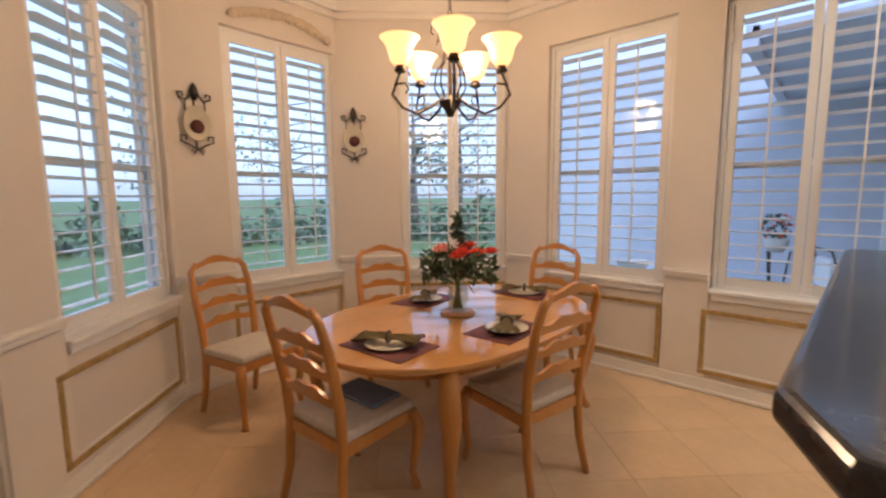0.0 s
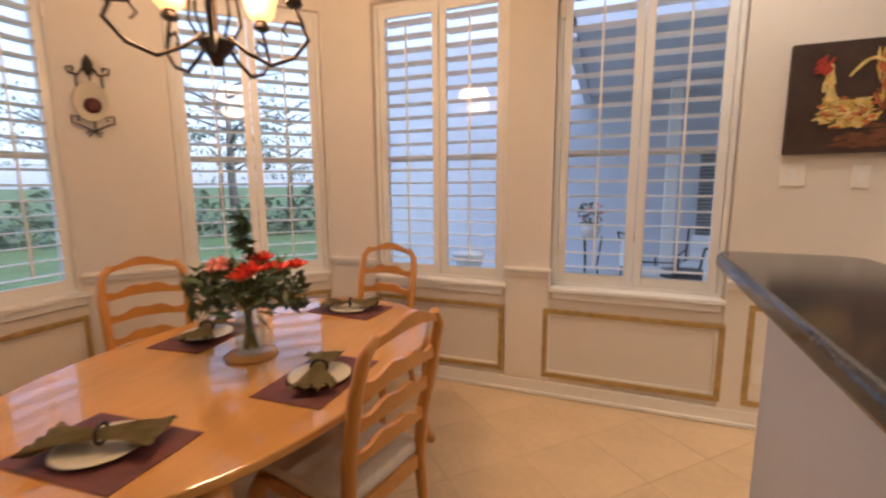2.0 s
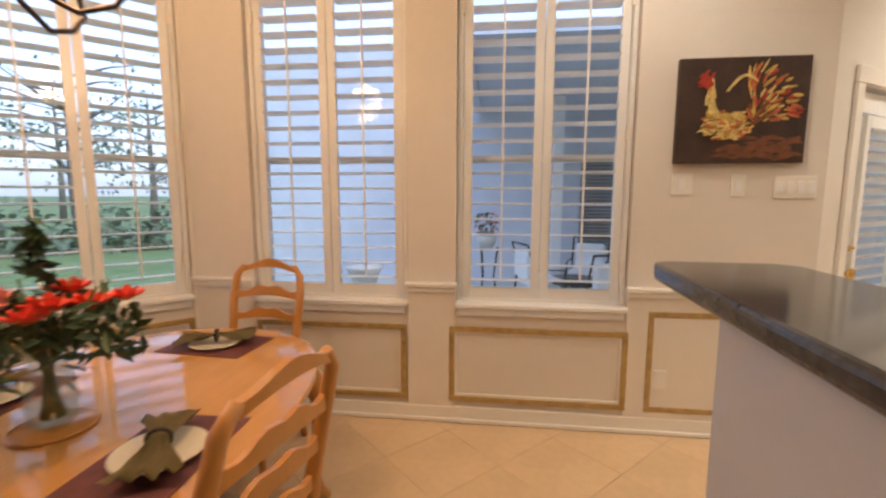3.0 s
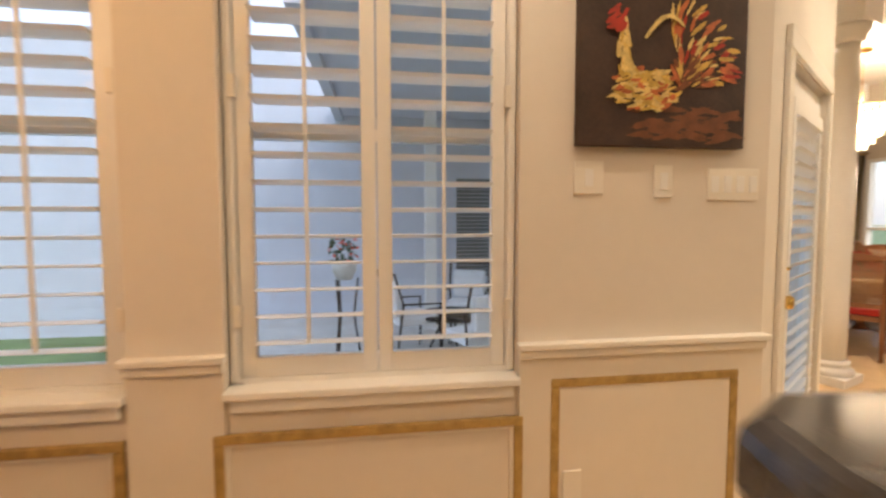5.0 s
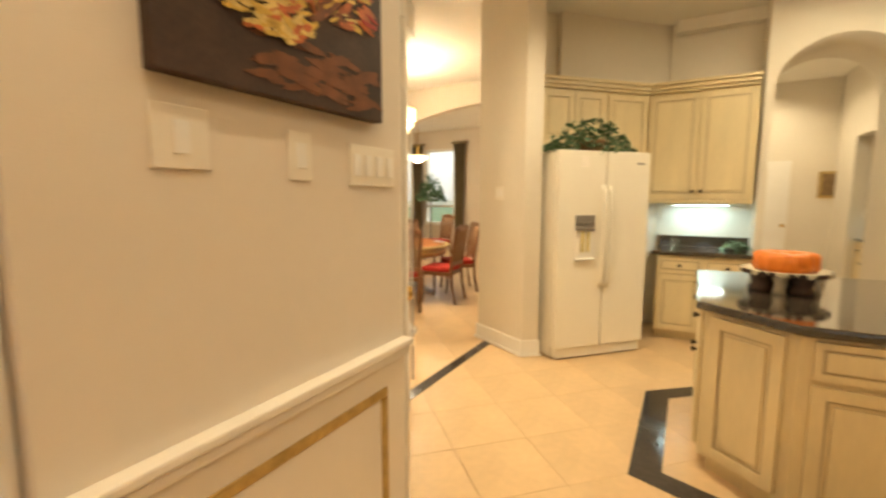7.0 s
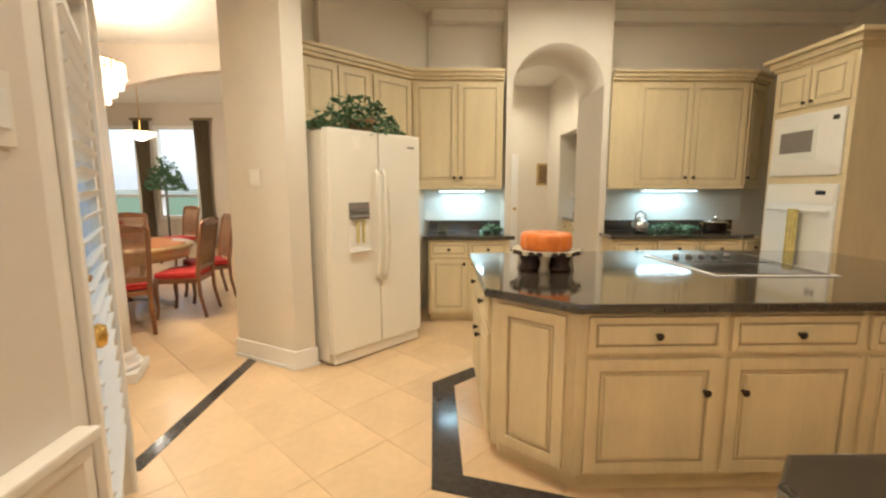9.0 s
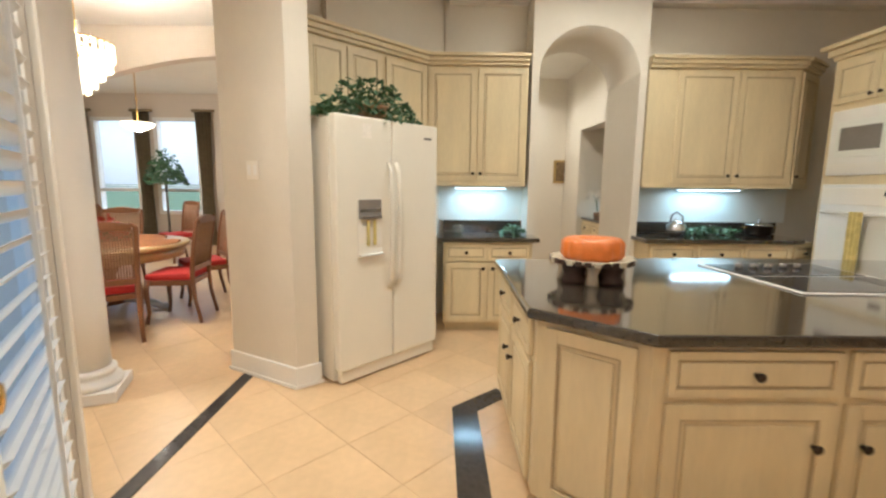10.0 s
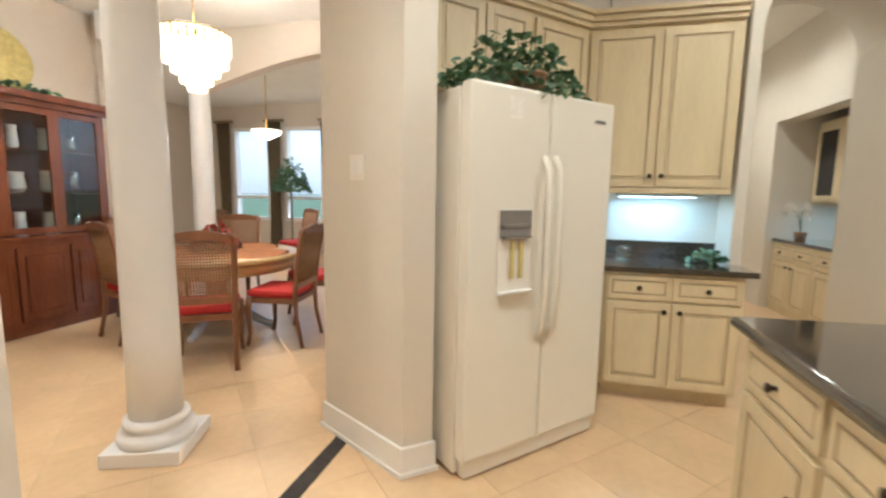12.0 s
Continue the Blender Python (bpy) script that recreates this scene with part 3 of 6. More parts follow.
CHX, CHY, CHZ = -0.05, 3.47, 1.99
cl = thing("chandelier", "wrought iron scroll chandelier with five alabaster shades", "chandelier", (CHX, CHY, CHZ), 12)
bm = BM()
lathe(bm, [(0.0, -0.005), (0.02, 0.0), (0.03, 0.03), (0.068, 0.075), (0.072, 0.09), (0.03, 0.10), (0.012, 0.13), (0.010, 0.42), (0.02, 0.45), (0.045, 0.47), (0.045, 0.49), (0.014, 0.51), (0.012, 0.56)], 18)
part("stem", bm, M_IRON, cl)
bm = BM()
for k in range(8):
    r_ = [(0.012 * math.cos(a), (0.012 if k % 2 else 0.0) * math.sin(a), 0.575 + k * 0.05 + 0.024 * math.sin(a) + 0.02) if k % 2 == 0 else (0.0, 0.012 * math.cos(a), 0.595 + k * 0.05 + 0.024 * math.sin(a)) for a in [2 * math.pi * q / 12 for q in range(13)]]
    tube(bm, r_, 0.0035, 5)
tube(bm, [(0, 0, 0.96), (0, 0, CEIL - CHZ - 0.02)], 0.004, 6)
part("chain", bm, M_IRON, cl)
bm = BM()
lathe(bm, [(0.06, CEIL - CHZ - 0.035), (0.065, CEIL - CHZ - 0.02), (0.065, CEIL - CHZ - 0.001)], 18)
part("canopy", bm, M_IRON, cl)
for k in range(5):
    a = 2 * math.pi * k / 5 + 0.25
    ca, sa = math.cos(a), math.sin(a)
    q = [(0.05, 0.11), (0.12, 0.05), (0.21, 0.005), (0.30, 0.035), (0.36, 0.105), (0.335, 0.165), (0.28, 0.175), (0.26, 0.14), (0.28, 0.115)]
    bm = BM()
    tube(bm, [(r * ca, r * sa, z) for r, z in q], [0.009, 0.009, 0.009, 0.009, 0.009, 0.008, 0.007, 0.006, 0.004], 7)
    q = [(0.06, 0.1), (0.10, 0.17), (0.09, 0.26), (0.045, 0.32), (0.03, 0.40), (0.055, 0.46), (0.08, 0.45), (0.078, 0.42)]
    tube(bm, [(r * math.cos(a + 0.6), r * math.sin(a + 0.6), z) for r, z in q], 0.006, 6)
    q = [(0.06, 0.47), (0.085, 0.52), (0.115, 0.51), (0.12, 0.475), (0.10, 0.46)]
    tube(bm, [(r * ca, r * sa, z) for r, z in q], 0.005, 6)
    tube(bm, [(0.345 * ca, 0.345 * sa, 0.15), (0.33 * ca, 0.33 * sa, 0.19), (0.31 * ca, 0.31 * sa, 0.235)], 0.008, 6)
    part("arm", bm, M_IRON, cl)
    shade_light(cl, 0.31 * ca, 0.31 * sa, 0.23)
point_lamp("chandelier_lamp", (CHX, CHY, CHZ + 0.46), 50, (1.0, 0.62, 0.30), 0.18)

# bar with raised top between nook and kitchen
BAR = [(1.70, 2.00), (1.775, 3.66), (1.79, 3.71), (1.83, 3.735), (2.12, 3.72), (2.17, 3.67), (2.10, 1.91), (2.05, 1.85), (1.76, 1.86)]
bm = BM()
prism(bm, BAR, 1.242, 1.29, 0.014)
solid("bar_top", bm, M_BARTOP, "dark polished stone bar top with rounded edge", "bar top")
bm = BM()
prism(bm, [(1.85, 2.05), (1.88, 3.50), (2.02, 3.50), (1.99, 2.05)], 0.0, 1.241)
solid("wall_bar", bm, M_BARWALL, "grey painted half wall under the bar top", "half wall", kind="structure")

# ---- kitchen ----


def door_panel(w, h, drawer=False):
    """A raised-panel cabinet front: x 0..w, y from -0.02 to 0, z 0..h; frame and panel meshes."""
    f = BM()
    s = 0.055 if not drawer else 0.03
    g = 0.002
    box(f, g, s, -0.02, 0, g, h - g, bev=0.003), box(f, w - s, w - g, -0.02, 0, g, h - g, bev=0.003)
    box(f, s, w - s, -0.02, 0, g, s), box(f, s, w - s, -0.02, 0, h - s, h - g)
    p = BM()
    box(p, s + 0.002, w - s - 0.002, -0.010, 0, s + 0.002, h - s - 0.002)
    i = 0.022 if not drawer else 0.010
    vs = box(p, s + i, w - s - i, -0.019, -0.0102, s + i, h - s - i, bev=0.006)
    q = BM()
    for x0, x1, z0, z1 in ((s, w - s, s, s + 0.009), (s, w - s, h - s - 0.009, h - s), (s, s + 0.009, s + 0.009, h - s - 0.009), (w - s - 0.009, w - s, s + 0.009, h - s - 0.009)):
        box(q, x0, x1, -0.0125, -0.0101, z0, z1)
    return f, p, q


KNOB = None


def front(t, x, z, w, h, y=0.0, knob=None, drawer=False, name="door"):
    global KNOB
    f, p, q = door_panel(w, h, drawer)
    d = part("drawer_front" if drawer else name, f, M_CAB, t)
    d.location = (x, y, z)
    part("raised_panel", p, M_CAB, d)
    part("glazed_groove", q, M_GLAZE, d)
    if KNOB is None:
        bm = BM()
        lathe(bm, [(0.009, 0), (0.007, 0.012), (0.016, 0.02), (0.017, 0.026), (0.008, 0.032), (0, 0.033)], 12)
        bmesh.ops.rotate(bm, cent=(0, 0, 0), matrix=Matrix.Rotation(radians(90), 3, "X"), verts=bm.verts[:])
        KNOB = mesh_of("knob", bm, M_KNOB)
    if knob:
        k = piece("knob", KNOB, d, (knob[0] * w, -0.02, knob[1] * h))
        tagged(k, "dark bronze knob")
    return d


def upper(place, turn, w, z0, z1, doors, depth=0.33, stile=0.015, label="cream glazed upper cabinet with raised panel doors"):
    t = thing("wall_cabinet", label, "cabinet", place, turn, group="kitchen cabinets")
    bm = BM()
    box(bm, 0, w, 0, depth, z0, z1)
    part("body", bm, M_CAB, t)
    dw_ = (w - 0.015 - stile) / doors
    for i in range(doors):
        front(t, stile + i * dw_ + 0.004, z0 + 0.035, dw_ - 0.008, z1 - z0 - 0.06, 0, ((0.93 if i % 2 == 0 and doors > 1 else 0.07), 0.07))
    bm = BM()
    for q0, q1, o in ((z1, z1 + 0.03, 0.012), (z1 + 0.03, z1 + 0.07, 0.035), (z1 + 0.07, z1 + 0.10, 0.06)):
        box(bm, -0.002, w + 0.002, -o - 0.02, depth, q0, q1, bev=0.006)
    part("crown", bm, M_CAB, t)
    bm = BM()
    box(bm, 0, w, -0.022, 0.0, z0 - 0.012, z0 + 0.028, bev=0.006)
    part("light_rail", bm, M_CAB, t)
    return t


def base(place, turn, w, cols, depth=0.58, h=0.872):
    t = thing("base_cabinet", "cream glazed base cabinet with drawers over doors", "cabinet", place, turn, group="kitchen cabinets")
    bm = BM()
    box(bm, 0, w, 0, depth, 0.09, h), box(bm, 0.02, w - 0.02, 0.06, depth, 0.0, 0.0895)
    part("body", bm, M_CAB, t)
    cw = (w - 0.02) / cols
    for i in range(cols):
        x = 0.01 + i * cw + 0.006
        front(t, x, h - 0.175, cw - 0.012, 0.155, 0, (0.5, 0.5), True)
        front(t, x, 0.11, cw - 0.012, h - 0.30, 0, ((0.9 if i % 2 == 0 else 0.1), 0.9))
    return t


# run A beside the fridge, run B right of the arch
upper((7.10, 4.62, 0), -90, 0.97, 1.40, 2.52, 2)
base((6.80, 4.45, 0), -90, 0.83, 2)
upper((7.10, 2.50, 0), -90, 1.47, 1.40, 2.52, 2, stile=0.28)
upper((7.10, 1.03, 0), -55, 0.45, 1.40, 2.52, 1)
base((6.80, 2.53, 0), -90, 1.36, 3)
base((6.80, 1.17, 0), -62, 0.40, 1)
# over the fridge
upper((6.20, 5.52, 0), -45, 0.75, 1.98, 2.52, 2, depth=0.42, label="short cream cabinet above the refrigerator")
upper((6.732, 4.988, 0), -45, 0.52, 1.52, 2.52, 1, depth=0.42)


def counter(name, pts, z0, z1, label):
    bm = BM()
    prism(bm, pts, z0, z1, 0.008)
    return solid(name, bm, M_GRANITE, label, "counter top")


counter("counter_top", [(6.76, 4.50), (6.76, 3.56), (7.42, 3.56), (7.42, 4.50)], 0.874, 0.914, "dark polished granite counter top")
counter("counter_top", [(6.76, 2.57), (6.76, 1.18), (6.84, 1.02), (7.42, 1.02), (7.42, 2.57)], 0.874, 0.914, "dark polished granite counter top")
bm = BM()
box(bm, 7.38, 7.425, 3.60, 4.45, 0.916, 1.03), box(bm, 7.38, 7.425, 0.9, 2.53, 0.916, 1.03)
solid("backsplash", bm, M_GRANITE, "low dark granite upstand behind the counter", "backsplash", kind="structure")
bm = BM()
box(bm, 7.405, 7.427, 3.60, 4.5, 1.03, 1.40), box(bm, 7.405, 7.427, 0.8, 2.53, 1.03, 1.40)
solid("splash_wall", bm, M_SPLASH, "pale painted wall between counter and cabinets", "wall", kind="structure")
for y, ln in ((4.08, 0.5), (1.75, 0.6)):
    t = thing("undercabinet_light", "slim undercabinet fluorescent light", "light", (7.23, y, 1.398), 0, group="undercabinet lights")
    bm = BM()
    box(bm, -0.05, 0.05, -ln / 2 - 0.02, ln / 2 + 0.02, -0.03, 0.0, bev=0.004)
    part("housing", bm, M_APPL, t)
    bm = BM()
    box(bm, -0.035, 0.035, -ln / 2, ln / 2, -0.036, -0.031)
    part("diffuser", bm, M_STRIP, t)
    area_lamp("undercabinet_lamp", pose(7.23, y, 1.355, 0, 0, 0), 1.8, COOL, 0.06, ln)

# refrigerator
fr = thing("refrigerator", "cream side-by-side refrigerator with ice dispenser", "refrigerator", (5.614, 5.177, 0), -43.5)
fr.scale = (1.105, 1.0, 1.045)
fw, fh = 0.86, 1.765
bm = BM()
box(bm, 0, fw, 0.06, 0.74, 0.02, fh - 0.015, bev=0.008)
part("body", bm, M_FRIDGE, fr)
for nm, x0, x1 in (("freezer_door", 0.004, 0.43), ("fridge_door", 0.438, fw - 0.004)):
    bm = BM()
    box(bm, x0, x1, -0.02, 0.055, 0.10, fh, bev=0.014)
    part(nm, bm, M_FRIDGE, fr)
for x in (0.402, 0.466):
    bm = BM()
    tube(bm, [(x, -0.02, 0.62), (x, -0.055, 0.68), (x, -0.065, 0.95), (x, -0.065, 1.2), (x, -0.055, 1.42), (x, -0.02, 1.48)], 0.016, 10)
    part("door_handle", bm, M_FRIDGE, fr)
bm = BM()
box(bm, 0.115, 0.305, -0.026, -0.0205, 0.86, 1.24, bev=0.004)
disp = part("dispenser", bm, M_PLAST, fr, "ice and water dispenser")
disp.location.x = 0.035
bm = BM()
box(bm, 0.122, 0.298, -0.030, -0.0265, 1.11, 1.235, bev=0.003)
part("control_panel", bm, M_GREY, disp, "dark dispenser control panel")
bm = BM()
box(bm, 0.13, 0.29, -0.033, -0.0302, 1.155, 1.175), box(bm, 0.135, 0.285, -0.05, -0.0302, 1.11, 1.125)
part("button_strip", bm, M_STEEL, disp)
bm = BM()
for x in (0.18, 0.23):
    box(bm, x, x + 0.02, -0.04, -0.0265, 0.93, 1.10, bev=0.004)
part("paddle", bm, M_YELL, disp)
bm = BM()
box(bm, 0.12, 0.30, -0.055, -0.0265, 0.862, 0.875, bev=0.004)
part("drip_tray", bm, M_APPL, disp)
bm = BM()
box(bm, 0.02, fw - 0.02, 0.0, 0.05, 0.015, 0.095, bev=0.006)
part("kick_plate", bm, M_FRIDGE, fr)
bm = BM()
box(bm, 0.72, 0.79, -0.0235, -0.0205, 1.66, 1.675)
part("maker_plate", bm, M_GREY, fr)
bm = BM()
box(bm, 0.20, 0.27, -0.0225, -0.0205, 1.63, 1.72)
part("paper_note", bm, M_PETAL, fr)
bm = BM()
for x in (0.05, fw - 0.05):
    tube(bm, [(x, 0.06, 0.02), (x + 0.03, 0.06, 0.02)], 0.02, 10)
part("roller", bm, M_GREY, fr)


def leafy(name, label, place, n, spread, height, material, size=0.05, category="plant", droop=0.0, seed=3):
    rnd = random.Random(seed)
    t = thing(name, label, category, place, 0)
    bm, st = BM(), BM()
    for i in range(n):
        a, r = rnd.uniform(0, 6.283), math.sqrt(rnd.random())
        x, y = r * spread[0] * math.cos(a), r * spread[1] * math.sin(a)
        hz = height * (1 - r * r) * rnd.uniform(0.25, 1.0) + rnd.uniform(0.0, 0.05) - droop * r * rnd.random()
        if i % 6 == 0:
            tube(st, [(x * 0.3, y * 0.3, 0.01), (x * 0.7, y * 0.7, max(hz * 0.8, 0.02)), (x, y, hz)], 0.003, 4)
        m = pose(x, y, hz, rnd.uniform(-60, 60), rnd.uniform(-60, 60), rnd.uniform(0, 360))
        s = size * rnd.uniform(0.7, 1.35)
        pts = [(0, -s, 0), (s * 0.55, -s * 0.3, s * 0.12), (s * 0.45, s * 0.4, s * 0.1), (0, s, -s * 0.1), (-s * 0.45, s * 0.4, s * 0.1), (-s * 0.55, -s * 0.3, s * 0.12)]
        vs = [bm.verts.new(m @ Vector(p)) for p in pts]
        c = bm.verts.new(m @ Vector((0, 0, -s * 0.05)))
        for k in range(6):
            bm.faces.new((vs[k], vs[(k + 1) % 6], c))
    tagged(part("stem_bundle", st, M_STEM, t), kind="stuff")
    tagged(part("leaves", bm, material, t), kind="stuff")
    return t


iv = leafy("ivy_arrangement", "trailing green ivy arrangement on top of the refrigerator", (6.02, 4.99, 1.846), 560, (0.47, 0.18), 0.30, M_LEAF, 0.026, droop=0.05)
iv.rotation_euler = (0, 0, radians(-43.5))
bm = BM()
lathe(bm, [(0.09, 0.0), (0.13, 0.09), (0.135, 0.1), (0.11, 0.1)], 16)
part("basket", bm, M_CANE, iv)

# island
ISL = [(5.61, 4.12), (4.435, 4.138), (4.117, 3.774), (4.125, 1.80), (4.62, 1.33), (5.68, 1.37), (5.74, 2.6)]
bm = BM()
prism(bm, ISL, 0.868, 0.912, 0.014)
solid("island_top", bm, M_GRANITE, "dark polished granite island top with clipped corners", "counter top")
isl = thing("kitchen_island", "cream glazed kitchen island with drawers and raised panel doors", "kitchen island", (0, 0, 0), 0)
IB = [(5.56, 4.075), (4.455, 4.092), (4.165, 3.76), (4.172, 1.82), (4.64, 1.38), (5.63, 1.42), (5.68, 2.6)]
bm = BM()
prism(bm, IB, 0.09, 0.867)
part("body", bm, M_CAB, isl)
bm = BM()
cx_, cy_ = 4.95, 2.9
prism(bm, [(cx_ + (x - cx_) * 0.95, cy_ + (y - cy_) * 0.96) for x, y in IB], 0.0, 0.0895)
part("plinth", bm, M_CAB, isl)


def side_fronts(a, b, cols, panel=False):
    a, b = Vector(a), Vector(b)
    n, ln = (b - a).normalized(), (b - a).length
    tn = math.atan2(n.y, n.x)
    cw = (ln - 0.06) / cols
    for i in range(cols):
        specs = [(0.115, 0.73, False)] if panel else [(0.685, 0.165, True), (0.115, 0.545, False)]
        for z, h, dr in specs:
            d = front(isl, 0, z, cw - 0.03, h, 0, None if panel else ((0.5, 0.5) if dr else ((0.88 if i % 2 == 0 else 0.12), 0.72)), dr)
            p = a + n * (0.03 + i * cw + 0.015)
            off = Vector((n.y, -n.x)) * 0.001
            d.location, d.rotation_euler = (p.x + off.x, p.y + off.y, z), (0, 0, tn)


side_fronts(IB[0], IB[1], 2)
side_fronts(IB[1], IB[2], 1, True)
side_fronts(IB[2], IB[3], 3)
# cooktop
ck = thing("cooktop", "black glass cooktop with white frame set in the island", "cooktop", (0, 0, 0.913), 0)
CK = [(5.44, 2.87), (4.68, 2.83), (4.66, 2.14), (5.48, 2.10)]
bm = BM()
prism(bm, CK, 0.0, 0.006, 0.002)
part("trim", bm, M_APPL, ck, "white enamel trim")
for k0, k1 in ((0.04, 0.48), (0.52, 0.96)):
    def ckp(u, v):
        a, b = Vector(CK[0]).lerp(Vector(CK[1]), u), Vector(CK[3]).lerp(Vector(CK[2]), u)
        return a.lerp(b, v)
    bm = BM()
    prism(bm, [tuple(ckp(u, v)) for u, v in ((k0, 0.04), (k1, 0.04), (k1, 0.96), (k0, 0.96))], 0.0065, 0.010)
    part("glass_plate", bm, M_DGLASS, ck)
for k in range(5):
    bm = BM()
    p = ckp(0.2, 0.2 + 0.12 * k)
    lathe(bm, [(0.02, 0.0101), (0.022, 0.02), (0.016, 0.035), (0.0, 0.036)], 12, p.x, p.y)
    part("burner_knob", bm, M_GREY, ck)
# cake on stand
cs = thing("cake_stand", "black and white scalloped cake stand on dark legs", "cake stand", (4.98, 3.70, 0.913), 0)
cs.scale = (1.18, 1.18, 1.0)
bm = BM()
lathe(bm, [(0.0, 0.10), (0.14, 0.10), (0.172, 0.108), (0.176, 0.122), (0.165, 0.124), (0.14, 0.114), (0.0, 0.114)], 48, flute=12, depth=0.03)
part("plate", bm, M_PLATE, cs)
for k in range(30):
    a = 2 * math.pi * k / 30
    bm = BM()
    box(bm, -0.013, 0.013, -0.005, 0.005, 0.098, 0.122, pose(0.176 * math.cos(a), 0.176 * math.sin(a), 0, 0, 0, math.degrees(a) + 90))
    part("scallop", bm, M_PLATE if k % 3 == 2 else M_DARK, cs)
for k in range(4):
    a = 2 * math.pi * k / 4 + 0.5
    bm = BM()
    lathe(bm, [(0.05, 0.0), (0.052, 0.02), (0.042, 0.045), (0.05, 0.075), (0.054, 0.099)], 16, 0.105 * math.cos(a), 0.105 * math.sin(a))
    part("leg", bm, M_DARK, cs, "dark carved leg")
    bm = BM()
    lathe(bm, [(0.030, 0.0), (0.022, 0.05), (0.036, 0.099)], 14, 0.115 * math.cos(a + 0.785), 0.115 * math.sin(a + 0.785))
    part("white_support", bm, M_PLATE, cs, "flared cream support")
bm = BM()
lathe(bm, [(0.035, 0.0), (0.115, 0.0), (0.128, 0.02), (0.126, 0.082), (0.112, 0.099), (0.07, 0.10), (0.04, 0.085), (0.035, 0.0)], 60, flute=15, depth=0.035)
solid("bundt_cake", bm, M_CAKE, "orange fluted bundt cake on the stand", "cake", place=(4.98, 3.70, 1.028)).scale = (1.2, 1.2, 1.05)

# oven tower
ov = thing("oven_tower", "tall cream cabinet with built-in microwave and wall oven", "oven cabinet", (6.77, 1.0, 0), 180)
ov.scale = (1.0, 1.0, 0.955)
bm = BM()
box(bm, 0, 0.86, 0, 0.62, 0.0, 2.62)
part("body", bm, M_CAB, ov)
bm = BM()
for q0, q1, o in ((2.62, 2.66, 0.02), (2.66, 2.72, 0.05), (2.72, 2.76, 0.09)):
    box(bm, -o, 0.86 + o, -o, 0.62, q0, q1, bev=0.008)
part("crown", bm, M_CAB, ov)
for i in range(2):
    front(ov, 0.03 + i * 0.40, 2.22, 0.395, 0.36, 0, (0.9 if i == 0 else 0.1, 0.12))
bm = BM()
box(bm, 0.05, 0.81, -0.02, 0, 1.58, 2.16, bev=0.006)
mw = part("microwave", bm, M_APPL, ov, "white built-in microwave")
bm = BM()
box(bm, 0.12, 0.56, -0.026, -0.0205, 1.74, 2.06, bev=0.004)
part("mw_window", bm, M_SPLASH, mw)
bm = BM()
box(bm, 0.16, 0.52, -0.029, -0.0265, 1.80, 2.0)
part("mw_screen", bm, M_GREY, mw)
bm = BM()
for k in range(5):
    box(bm, 0.08, 0.78, -0.024, -0.0205, 1.60 + 0.018 * k, 1.608 + 0.018 * k)
part("vent_slats", bm, M_PLAST, mw)
bm = BM()
box(bm, 0.70, 0.76, -0.0235, -0.0205, 2.06, 2.10)
part("mw_clock", bm, M_DGLASS, mw)
bm = BM()
box(bm, 0.04, 0.82, -0.022, 0, 0.62, 1.50, bev=0.006)
wo = part("oven", bm, M_APPL, ov, "white built-in wall oven")
bm = BM()
box(bm, 0.06, 0.80, -0.03, -0.0225, 1.32, 1.47, bev=0.004)
part("oven_panel", bm, M_PLAST, wo)
bm = BM()
box(bm, 0.62, 0.72, -0.033, -0.0305, 1.40, 1.44)
part("oven_clock", bm, M_DGLASS, wo)
bm = BM()
tube(bm, [(0.10, -0.022, 1.25), (0.10, -0.06, 1.25), (0.76, -0.06, 1.25), (0.76, -0.022, 1.25)], 0.012, 8)
part("oven_handle", bm, M_APPL, wo)
bm = BM()
box(bm, 0.16, 0.70, -0.0245, -0.0225, 0.80, 1.12)
part("oven_window", bm, M_SPLASH, wo)
front(ov, 0.03, 0.10, 0.80, 0.48, 0, (0.5, 0.9))
tw = BM()
ribbon(tw, 0.40, 0.52, lambda u: 0.84 + 0.02 * math.sin(9 * u), lambda u: 1.262, lambda u: -0.078 - 0.006 * math.sin(20 * u), 0.012)
solid("dish_towel", tw, M_YELL, "cream and yellow towel hung on the oven handle", "towel", place=(6.77, 1.0, -0.055), turn=180)

# lower counter behind the bar
lc = thing("sink_cabinet", "cream peninsula cabinet below the raised bar", "cabinet", (0, 0, 0), 0)
bm = BM()
prism(bm, [(2.24, 3.76), (3.02, 3.76), (3.02, 2.15), (2.03, 2.15)], 0.0, 0.872)
part("body", bm, M_CAB, lc)
counter("counter_top", [(2.24, 3.80), (3.00, 3.81), (3.08, 3.73), (3.08, 2.10), (2.03, 2.10)], 0.874, 0.914, "dark polished granite counter behind the bar")

